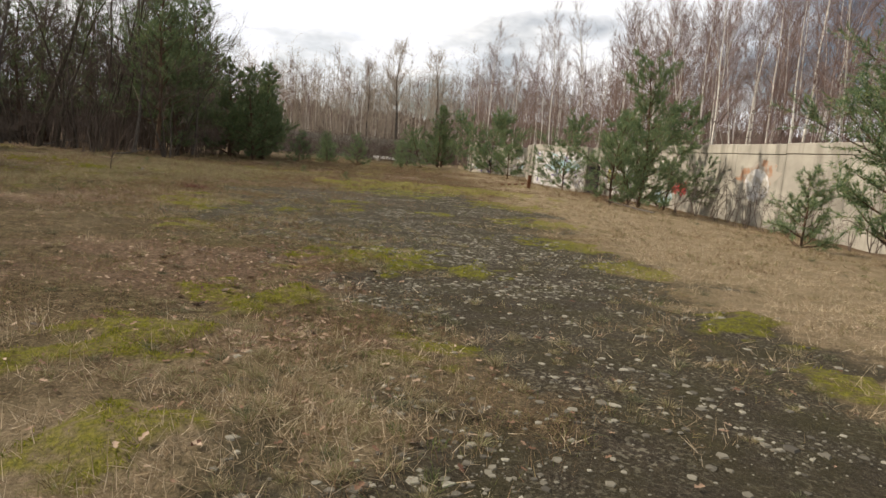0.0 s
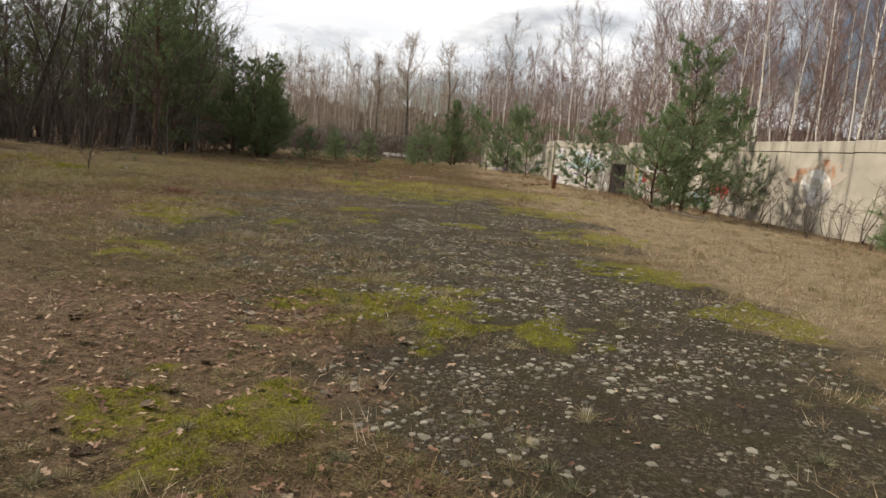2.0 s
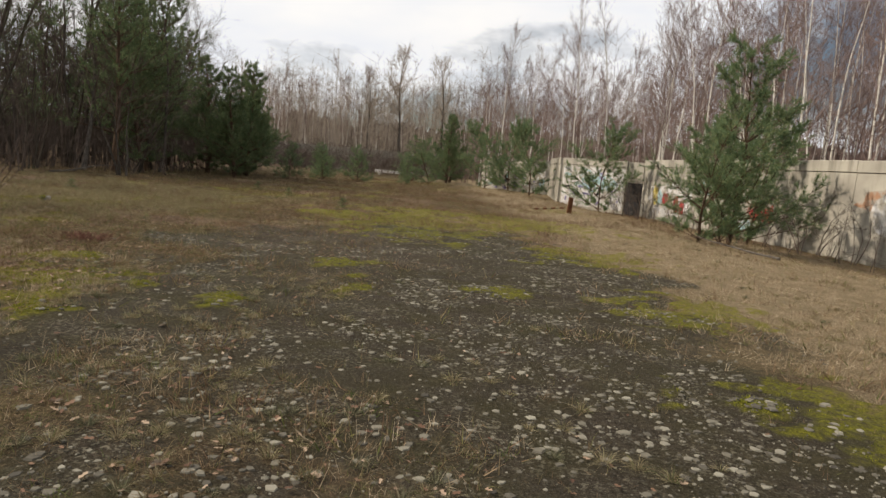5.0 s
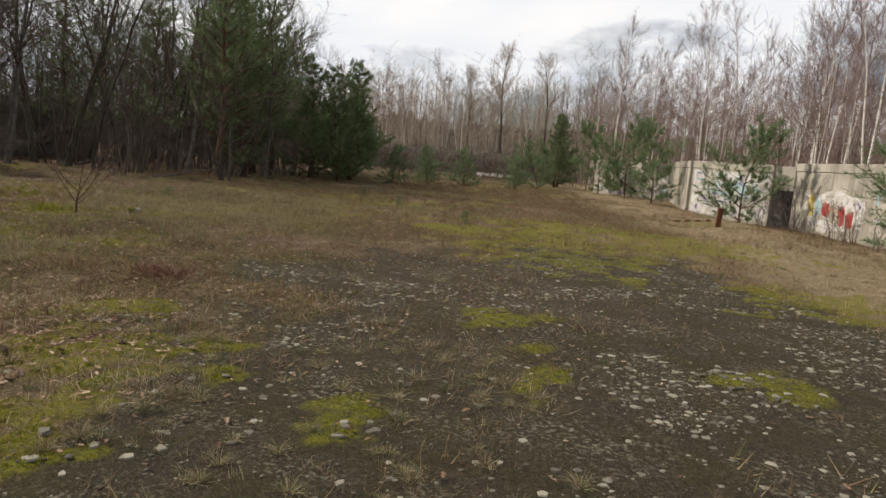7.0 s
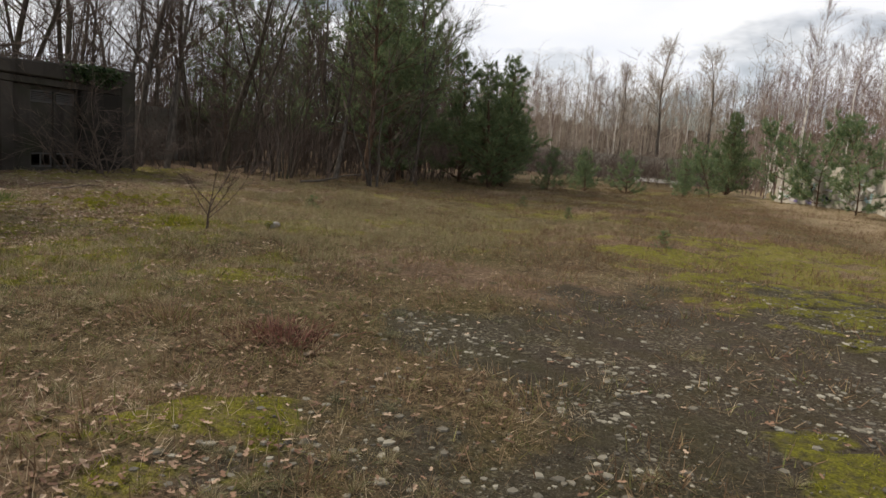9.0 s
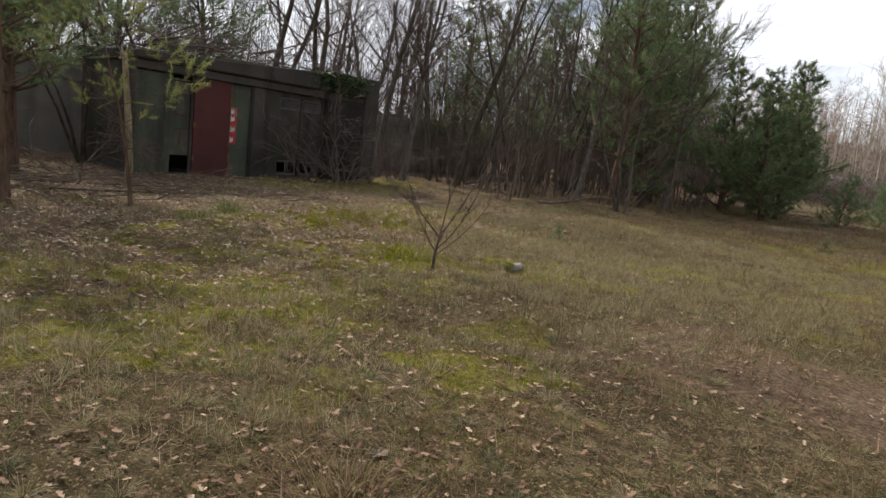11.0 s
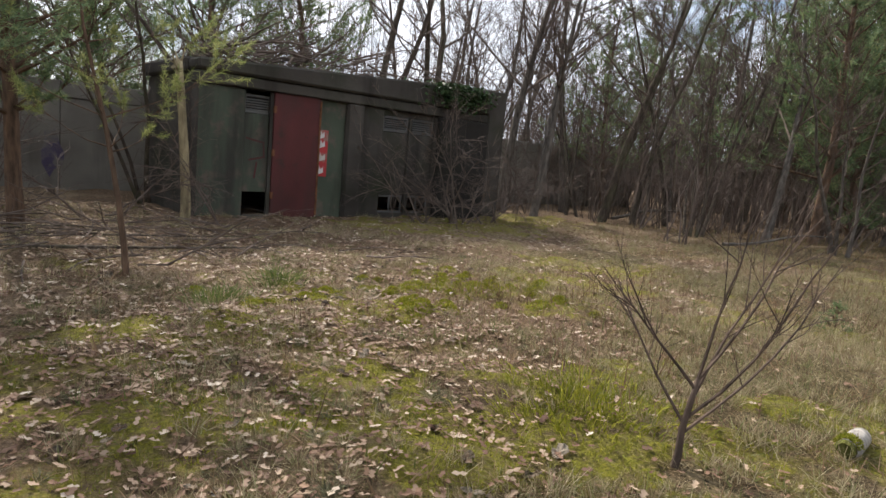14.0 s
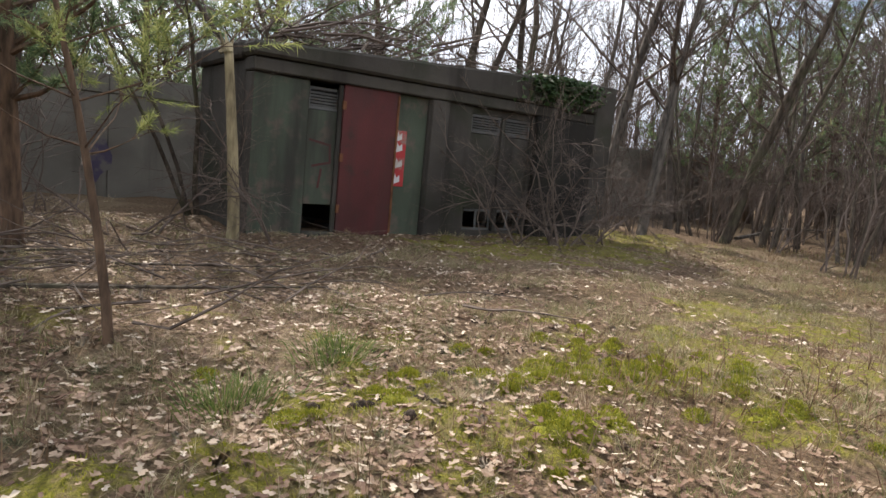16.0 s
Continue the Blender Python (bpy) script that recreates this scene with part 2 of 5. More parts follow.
ORANGE = paint_mat("orange_paint", (0.42, 0.24, 0.15), (0.36, 0.32, 0.27), 0.47)
YELLOW = paint_mat("yellow_paint", (0.6, 0.48, 0.12), (0.4, 0.36, 0.28), 0.56)
# real black paint, and also the painted dark in vents, hatch and doorway
BLACK = paint_mat("black_paint_and_shade", (0.02, 0.02, 0.022), (0.1, 0.09, 0.08))
RUST = bark_mat("rusty_iron", (0.06, 0.028, 0.016), (0.2, 0.09, 0.045), scale=20)
SLAT = paint_mat("grey_slat_paint", (0.11, 0.11, 0.105), (0.1, 0.06, 0.04))

# ---- geometry helpers ----


class Soup:
    """Vertices and faces gathered for one mesh."""

    def __init__(self):
        self.v, self.f, self.n = [], [], 0

    def add(self, v, f):
        v = np.asarray(v, float).reshape(-1, 3)
        self.f.extend((np.asarray(f) + self.n).tolist())
        self.v.append(v)
        self.n += len(v)

    def mesh(self, name, mat, smooth=False):
        me = bpy.data.meshes.new(name)
        v = np.concatenate(self.v) if self.v else np.zeros((0, 3))
        me.from_pydata(v.tolist(), [], self.f)
        me.materials.append(mat)
        if smooth:
            me.polygons.foreach_set("use_smooth", np.ones(len(me.polygons), bool))
        return me


def piece(name, soup, mat, parent=None, label="", smooth=False):
    ob = new(name, soup.mesh(name, mat, smooth))
    ob.parent = parent
    if label:
        tagged(ob, label)
    return ob


def part(name, bm, mat, parent, label=""):
    me = bpy.data.meshes.new(name)
    bm.to_mesh(me)
    bm.free()
    me.materials.append(mat)
    ob = new(name, me)
    ob.parent = parent
    if label:
        tagged(ob, label)
    return ob


def thing(name, m, label, category, group="", kind=""):
    ob = new(name)
    ob.matrix_world = m
    return tagged(ob, label, category, group, kind)


def block(x0, y0, z0, x1, y1, z1, bevel=0.01):
    bm = bmesh.new()
    bmesh.ops.create_cube(bm, size=1, matrix=Matrix.Translation(((x0 + x1) / 2, (y0 + y1) / 2, (z0 + z1) / 2)) @ Matrix.Diagonal((x1 - x0, y1 - y0, z1 - z0, 1)))
    if bevel:
        bmesh.ops.bevel(bm, geom=bm.edges[:], offset=bevel, segments=1, affect="EDGES")
    return bm


def tube(soup, pts, rad, sides):
    pts, rad = np.asarray(pts, float), np.asarray(rad, float)
    t = np.gradient(pts, axis=0)
    t /= np.linalg.norm(t, axis=1, keepdims=True) + 1e-9
    ref = np.where(np.abs(t[:, :1]) < 0.8, [[1.0, 0, 0]], [[0, 1.0, 0]])
    a = np.cross(t, ref)
    a /= np.linalg.norm(a, axis=1, keepdims=True) + 1e-9
    b = np.cross(t, a)
    ang = np.arange(sides) * 2 * np.pi / sides
    ring = pts[:, None] + rad[:, None, None] * (np.cos(ang)[None, :, None] * a[:, None] + np.sin(ang)[None, :, None] * b[:, None])
    n = len(pts)
    f = [[i * sides + j, i * sides + (j + 1) % sides, (i + 1) * sides + (j + 1) % sides, (i + 1) * sides + j] for i in range(n - 1) for j in range(sides)]
    soup.add(ring, f)
    soup.f.append([soup.n - sides + j for j in range(sides)])


def cones(soup, p0, p1, r):
    """Three-sided tapering twigs from p0 to p1."""
    p0, p1 = np.asarray(p0, float), np.asarray(p1, float)
    n = len(p0)
    if not n:
        return
    t = p1 - p0
    t = t / (np.linalg.norm(t, axis=1, keepdims=True) + 1e-9)
    ref = np.where(np.abs(t[:, 2:]) < 0.9, [[0, 0, 1.0]], [[1.0, 0, 0]])
    a = np.cross(t, ref)
    a /= np.linalg.norm(a, axis=1, keepdims=True) + 1e-9
    b = np.cross(t, a)
    r = (np.ones(n) * r)[:, None]
    v = np.stack([p0 + r * a, p0 + r * (-0.5 * a + 0.87 * b), p0 + r * (-0.5 * a - 0.87 * b), p1], 1)
    base = np.arange(n)[:, None] * 4
    f = np.concatenate([base + [0, 1, 3], base + [1, 2, 3], base + [2, 0, 3]])
    soup.add(v, f)


def blades(soup, p, way, length, width, bend=0.35, rng=np.random):
    """Bent tapering blades: two quads and a tip."""
    n = len(p)
    way = way / (np.linalg.norm(way, axis=1, keepdims=True) + 1e-9)
    side = np.cross(way, rng.normal(size=(n, 3)))
    side /= np.linalg.norm(side, axis=1, keepdims=True) + 1e-9
    length, width = (np.ones(n) * length)[:, None], (np.ones(n) * width)[:, None]
    out = way * [1, 1, 0]
    mid = p + way * length * 0.55
    tip = mid + (way * [1, 1, 0.6] + out * bend + [0, 0, -bend * 0.5]) * length * 0.5
    v = np.stack([p - side * width, p + side * width, mid + side * width * 0.7, mid - side * width * 0.7, tip], 1)
    base = np.arange(n)[:, None] * 5
    soup.add(v, base + [0, 1, 2])
    k = soup.n - 5 * n
    soup.f.extend((base + k + [0, 2, 3]).tolist())
    soup.f.extend((base + k + [3, 2, 4]).tolist())


def needles(soup, p, way, length, width, rng):
    """Single thin needles."""
    n = len(p)
    way = way / (np.linalg.norm(way, axis=1, keepdims=True) + 1e-9)
    side = np.cross(way, rng.normal(size=(n, 3)))
    side /= np.linalg.norm(side, axis=1, keepdims=True) + 1e-9
    length, width = (np.ones(n) * length)[:, None], (np.ones(n) * width)[:, None]
    v = np.stack([p - side * width, p + side * width, p + way * length], 1)
    soup.add(v, np.arange(n)[:, None] * 3 + [0, 1, 2])


TABLE = np.random.RandomState(5).rand(256, 256)


def vnoise(x, y, size, seed=0):
    """Smooth value noise of a plan point, 0 to 1."""
    u, v = np.asarray(x, float) / size + seed * 17.3, np.asarray(y, float) / size + seed * 9.1
    i, j = np.floor(u).astype(int), np.floor(v).astype(int)
    a, b = u - i, v - j
    a, b = a * a * (3 - 2 * a), b * b * (3 - 2 * b)
    g = lambda p, q: TABLE[p % 256, q % 256]
    return (g(i, j) * (1 - a) + g(i + 1, j) * a) * (1 - b) + (g(i, j + 1) * (1 - a) + g(i + 1, j + 1) * a) * b


def step(e0, e1, x):
    t = np.clip((x - e0) / (e1 - e0), 0, 1)
    return t * t * (3 - 2 * t)


def wall_x(y):
    """The plan line of the long concrete wall."""
    return 10.5 - 0.36 * (y - 17.5)


def height(x, y):
    h = 0.10 * (vnoise(x, y, 3.0, 1) - 0.5) + 0.075 * (vnoise(x, y, 0.9, 2) - 0.5) + 0.06 * (vnoise(x, y, 0.36, 3) - 0.5)
    h = h * (1 - 0.6 * gravel(x, y))
    h = h + 0.5 * moss(x, y) * 0.12 * vnoise(x, y, 0.45, 8)
    return h - 0.38 * step(6.5, 1.0, wall_x(y) - x) * step(52, 44, y)


BED = [(1.1, -3), (1.1, 1.3), (1.1, 3), (0.5, 4.9), (-1.2, 6.6), (-3.0, 6.8), (-4.6, 8.8), (-5.5, 11.2), (-6.4, 12.6), (-7.2, 14.6), (-6.4, 16.4), (-5.2, 18.7),
       (-2.6, 19.6), (0.2, 15.7), (1.2, 10.4), (2.0, 8.2), (3.6, 5), (4.2, 3.2), (4.8, -3)]


def gravel(x, y):
    """The dark stony bed: 1 inside, 0 outside, with an uneven edge."""
    x, y = np.asarray(x, float), np.asarray(y, float)
    inside, dist = np.zeros(x.shape, bool), np.full(x.shape, 1e9)
    for (x0, y0), (x1, y1) in zip(BED, BED[1:] + BED[:1]):
        dx, dy = x1 - x0, y1 - y0
        t = np.clip(((x - x0) * dx + (y - y0) * dy) / (dx * dx + dy * dy), 0, 1)
        dist = np.minimum(dist, np.hypot(x - x0 - t * dx, y - y0 - t * dy))
        inside ^= ((y0 > y) != (y1 > y)) & (x < dx * (y - y0) / (dy + 1e-12) + x0)
    d = np.where(inside, dist, -dist) + 1.8 * (vnoise(x, y, 1.3, 4) - 0.5) + 1.2 * (vnoise(x, y, 0.4, 15) - 0.5)
    g = step(-0.8, 0.8, d)
    return g * (1 - 0.5 * step(0.68, 0.85, vnoise(x, y, 1.4, 11)))


MOSS_SPOTS = [(-0.65, 6.35, 0.75), (-0.3, 5.8, 0.4), (-0.8, 3.85, 0.42), (-0.85, 2.5, 0.4), (-1.1, 2.0, 0.3), (0.0, 1.3, 0.25), (0.9, 3.2, 0.25), (0.7, 6.2, 0.35), (2.3, 8.0, 0.5), (3.3, 5.2, 0.4), (3.7, 3.8, 0.3),
              (-3.9, 7.3, 0.5), (-5.3, 9.6, 0.45), (-5.9, 10.6, 0.6), (1.35, 9.8, 0.6), (-4.0, 13.3, 0.4), (-1.6, 12.9, 0.35), (-3.2, 12.0, 0.4), (-6.7, 11.2, 0.45), (-4.0, 10.6, 0.25)]
MOSS_FAR = [(-5.0, 21.2, 2.2), (-2.6, 23.4, 1.8), (-5.2, 24.4, 2.0), (-4.1, 17.6, 1.0), (-6.7, 20.6, 1.1), (0.7, 13.2, 0.8), (-0.5, 17.2, 1.0), (-11.8, 19.4, 0.9), (-17.3, 18.9, 0.9), (-22.5, 19.2, 1.4), (-21.6, 17.4, 0.8), (-24.0, 21.6, 1.2)]
MOSS_NEAR_END = [(-13.0, 15.4, 0.7), (-12.9, 14.4, 0.4), (-11.8, 13.1, 0.5), (-11.3, 13.4, 0.5), (-12.6, 12.3, 0.5), (-11.7, 16.7, 0.4), (-12.5, 16.6, 0.3), (-11.5, 14.7, 0.4), (-15.7, 14.6, 0.45), (-16.3, 17.2, 0.8), (-13.3, 13.1, 0.4),
                 (-13.6, 14.2, 0.4), (-15.2, 14.9, 0.45), (-15.9, 16.0, 0.6), (-15.3, 16.6, 0.5), (-16.2, 16.7, 0.5), (-15.0, 13.7, 0.3), (-15.0, 13.1, 0.3), (-9.6, 13.9, 0.6), (-10.6, 12.0, 0.5)]
BROWN_SPOTS = [(-1.7, 4.8, 1.3), (-1.7, 5.7, 0.9), (0.1, 2.9, 0.7), (-6.3, 10.4, 0.8), (-3.0, 5.0, 1.0)]
PALE_SPOTS = [(0.6, 1.7, 1.1), (-5.2, 10.1, 0.7), (0.0, 1.0, 0.8)]


def spots(x, y, places, ragged, inner=0.45, outer=1.15):
    """1 inside any of the round places, 0 outside, with a torn edge."""
    m = np.zeros(np.shape(x))
    for a, b, r in places:
        m = np.maximum(m, step(outer, inner, np.hypot(x - a, y - b) / r + ragged))
    return m


def moss(x, y):
    x, y = np.asarray(x, float), np.asarray(y, float)
    ragged = 1.1 * (vnoise(x, y, 0.5, 6) - 0.5) + 2.0 * (vnoise(x, y, 0.17, 13) - 0.5)
    m = spots(x, y, MOSS_SPOTS + MOSS_FAR + MOSS_NEAR_END, ragged)
    left = step(-7, -10, x) * step(-19.5, -17.5, x) * step(0.52, 0.7, 0.5 * vnoise(x, y, 1.1, 7) + 0.5 * vnoise(x, y, 0.3, 14)) * 0.45
    band = step(0.4, 0.75, 0.7 * vnoise(x, y, 4.5, 12) + 0.3 * vnoise(x, y, 0.5, 16)) * step(18, 22, y) * step(40, 28, y) * step(-16, -9, x) * step(2, -1, x) * 0.8
    return np.maximum(np.maximum(m, left), band)


def litter(x, y):
    x, y = np.asarray(x, float), np.asarray(y, float)
    m = step(5.5, 2.0, np.hypot((x + 18.6) * 0.75, y - 12.6) * 0.9)
    m = np.maximum(m, step(-18.5, -20.5, x + 0.29 * (y - 20)) * 0.95)
    m = np.maximum(m, 0.55 * step(0.5, 0.8, vnoise(x, y, 2.0, 9)) * step(0.5, -2, x))
    m = np.maximum(m, 0.75 * spots(x, y, BROWN_SPOTS, 1.0 * (vnoise(x, y, 0.4, 18) - 0.5)))
    return np.maximum(m, 0.8 * step(4.2, 1.2, wall_x(y) - x) * (y < 45))


def blond(x, y):
    x, y = np.asarray(x, float), np.asarray(y, float)
    m = step(0.5, 3.0, x + 0.30 * (y - 10)) * step(0.3, 2.0, wall_x(y) - x)
    m = np.maximum(m, 0.4 * step(0.5, 0.8, 0.6 * vnoise(x, y, 2.3, 10) + 0.4 * vnoise(x, y, 0.5, 17)))
    m = np.maximum(m, 0.8 * spots(x, y, PALE_SPOTS, 1.0 * (vnoise(x, y, 0.4, 19) - 0.5)))
    return m * (1 - gravel(x, y))


# ---- ground ----


def make_ground():
    far = np.array([3, 8, 16, 30, 60, 120, 260, 600])
    xs = np.concatenate([-27 - far[::-1], np.arange(-27, 12.01, 0.14), 12 + far])
    ys = np.concatenate([-3 - far[::-1], np.arange(-3, 34.01, 0.14), np.arange(34.4, 44.01, 0.4), 44 + far])
    gx, gy = np.meshgrid(xs, ys)
    gz = height(gx, gy)
    s = Soup()
    n, m = gx.shape
    idx = np.arange(n * m).reshape(n, m)
    s.add(np.stack([gx, gy, gz], -1), np.stack([idx[:-1, :-1], idx[:-1, 1:], idx[1:, 1:], idx[1:, :-1]], -1).reshape(-1, 4))
    me = s.mesh("ground", GROUND, True)
    zone = me.color_attributes.new("zone", "FLOAT_COLOR", "POINT")
    zone.data.foreach_set("color", np.stack([gravel(gx, gy), moss(gx, gy), litter(gx, gy), blond(gx, gy)], -1).astype(np.float32).ravel())
    tagged(new("ground", me), "rough clearing floor of dry turf, moss and dark stony soil", "ground", kind="structure")


make_ground()


def on_ground(x, y):
    return float(height(np.array([x]), np.array([y]))[0])


# ---- concrete walls ----


def along(p, q):
    """The frame of a wall from p to q: x along it, y out of its back, z up."""
    a = math.degrees(math.atan2(q[1] - p[1], q[0] - p[0]))
    return pose(p[0], p[1], 0, 0, 0, a), math.hypot(q[0] - p[0], q[1] - p[1])


def concrete_wall(name, p, q, top, label, panel=3.0, base=-0.6, thick=0.22, mat=None):
    m, length = along(p, q)
    wall = thing(name, m, label, "wall", kind="structure")
    count = max(1, round(length / panel))
    step_len = length / count
    for k in range(count):
        x0, x1 = k * step_len + 0.006, (k + 1) * step_len - 0.006
        lift = 0.012 * ((k * 7) % 3 - 1)
        part("panel", block(x0, -thick / 2, base, x1, thick / 2, top - 0.38 + lift, 0.012), mat or CONCRETE, wall)
        part("coping", block(x0, -thick / 2 - 0.03, top - 0.365 + lift, x1, thick / 2 + 0.03, top + lift, 0.015), mat or CONCRETE, wall)
    return wall


WALL_P, WALL_Q = (11.3, 15.3), (1.68, 42.0)
wall_a = concrete_wall("wall_east", WALL_P, WALL_Q, 2.7, "long weathered grey concrete wall with faded graffiti and a coping")
wall_b = concrete_wall("wall_painted", (0.76, 42.7), (-2.98, 45.5), 2.6, "concrete wall section covered in violet and white graffiti", 3.9)
wall_r = concrete_wall("wall_return", (-3.1, 45.8), (-4.25, 52.1), 2.6, "pale concrete return wall beside the graffiti", 2.8)
wall_c = concrete_wall("wall_north", (-4.25, 52.5), (-10.1, 57.2), 2.45, "concrete wall with dark graffiti behind small pines", 3.0)
wall_d = concrete_wall("wall_far", (-20.0, 82.0), (-46.0, 76.0), 2.7, "far pale concrete wall between the tree trunks", 3.2)
wall_w = concrete_wall("wall_west", (-24.6, 5.0), (-27.8, 14.6), 2.35, "grey concrete wall standing behind the trees", 3.2, mat=SHADED_CONCRETE)
wall_v = concrete_wall("wall_back", (-28.0, 15.2), (-33.5, 33.0), 2.35, "grey concrete wall far back in the wood", 3.2, mat=SHADED_CONCRETE)

# doorway at the end of the painted wall
m, length = along((1.62, 42.2), (0.79, 42.7))
gate = thing("doorway_frame", m, "dark open doorway with a black steel frame in the concrete wall", "doorway", kind="structure")
part("lintel", block(0.0, -0.1, 1.42, length, 0.1, 2.55), CONCRETE, gate)
part("jamb", block(0.0, -0.12, -0.6, 0.07, 0.12, 1.418), BLACK, gate)
# black sheet fills the opening in place of the darkness beyond it
part("doorway_dark", block(0.09, 0.02, -0.5, length - 0.04, 0.07, 1.4), BLACK, gate, "black sheet standing in for the dark of the open doorway")


def disc(cx, cz, rx, rz, y, n=18, rough=0.12, rng=random):
    pts = []
    for k in range(n):
        a = 2 * math.pi * k / n
        f = 1 + rough * (rng.random() - 0.5)
        pts.append((cx + rx * f * math.cos(a), y, cz + rz * f * math.sin(a)))
    return pts


def paint(parent, name, pts, mat, label, lift=0.004):
    """A thin coat of paint on a wall, 4 mm proud."""
    bm = bmesh.new()
    f = bm.faces.new([bm.verts.new(p) for p in pts])
    r = bmesh.ops.extrude_face_region(bm, geom=[f])
    bmesh.ops.translate(bm, vec=(0, -lift if pts[0][1] < 0 else lift, 0), verts=[v for v in r["geom"] if isinstance(v, bmesh.types.BMVert)])
    bmesh.ops.recalc_face_normals(bm, faces=bm.faces[:])
    return part(name, bm, mat, parent, label)


def bar(x0, z0, x1, z1, w, y):
    dx, dz = x1 - x0, z1 - z0
    l = math.hypot(dx, dz)
    ux, uz = -dz / l * w / 2, dx / l * w / 2
    return [(x0 + ux, y, z0 + uz), (x1 + ux, y, z1 + uz), (x1 - ux, y, z1 - uz), (x0 - ux, y, z0 - uz)]


rg = random.Random(4)
FACE = 0.114          # the field side of every wall


def scrawl(wall, x0, x1, z0, z1, mats, n, width=(0.05, 0.16)):
    """Unreadable sprayed lettering: strokes of paint."""
    for k in range(n):
        a, b = rg.uniform(x0, x1), rg.uniform(z0, z1)
        ang, l = rg.choice((0.1, 1.4, 1.7, 0.5, 2.4)), rg.uniform(0.25, 0.7)
        c, d = min(max(a + l * math.cos(ang), x0), x1), min(max(b + l * math.sin(ang), z0), z1)
        if math.hypot(c - a, d - b) > 0.1:
            paint(wall, "graffiti_stroke", bar(a, b, c, d, rg.uniform(*width), FACE + 0.006 + 0.0012 * k), mats[k % len(mats)], "", 0.001)


paint(wall_a, "graffiti_halo", disc(11.0, 1.5, 1.5, 0.5, FACE, 22, 0.6, rg), ORANGE, "faded orange jagged graffiti", 0.003)
paint(wall_a, "graffiti_face", disc(11.0, 1.15, 0.8, 0.62, FACE + 0.004, 20, 0.08, rg), WHITE, "white round graffiti shape", 0.003)
for k in range(5):
    paint(wall_a, "graffiti_patch", disc(16.6 + 0.32 * k, 0.65 + rg.uniform(-0.15, 0.2), 0.2, 0.34, FACE + 0.001 * k, 10, 0.6, rg), RED, "red spray paint stroke", 0.001)
paint(wall_a, "graffiti_patch", disc(18.9, 0.15, 1.25, 0.33, FACE, 14, 0.3, rg), CYAN, "pale blue spray paint")
paint(wall_a, "graffiti_ground", disc(25.0, 0.7, 2.5, 0.85, FACE, 18, 0.35, rg), WHITE, "pale painted ground of graffiti", 0.002)
for k, mat in enumerate((RED, RED, ORANGE, RED, CYAN, YELLOW)):
    paint(wall_a, "graffiti_patch", disc(23.6 + 0.6 * k, 0.5 + 0.08 * k, 0.3, 0.36 + 0.15 * (k == 5), FACE + 0.004 + 0.001 * k, 11, 0.5, rg), mat, "bright graffiti letter shape", 0.001)
scrawl(wall_a, 20.9, 23.2, 0.1, 1.8, (CYAN, WHITE, VIOLET), 9)
paint(wall_b, "graffiti_ground", [(0.1, FACE, -0.2), (4.55, FACE, -0.2), (4.55, FACE, 2.12), (0.1, FACE, 2.12)], WHITE, "white painted ground of graffiti", 0.002)
paint(wall_b, "graffiti_ground", disc(2.0, 1.2, 1.5, 0.5, FACE + 0.003, 18, 0.3, rg), CYAN, "pale blue painted patch", 0.002)
scrawl(wall_b, 0.3, 4.4, -0.05, 0.95, (VIOLET, BLACK, VIOLET), 22, (0.04, 0.11))
scrawl(wall_b, 0.3, 4.4, 0.9, 2.0, (VIOLET, WHITE, CYAN), 18, (0.06, 0.16))
scrawl(wall_c, 0.4, 7.2, 0.1, 1.8, (VIOLET, WHITE, WHITE, CYAN, BLACK, WHITE), 40, (0.06, 0.22))
paint(wall_w, "graffiti_patch", disc(6.6, 0.8, 0.2, 0.5, -FACE, 14, 0.5, rg), DIM_VIOLET, "faded violet spray patch", 0.002)

# ---- the bunker ----
BUNK = pose(-22.2, 13.9, 0, 0, 0, 106.77)      # x along its front, -y towards the clearing


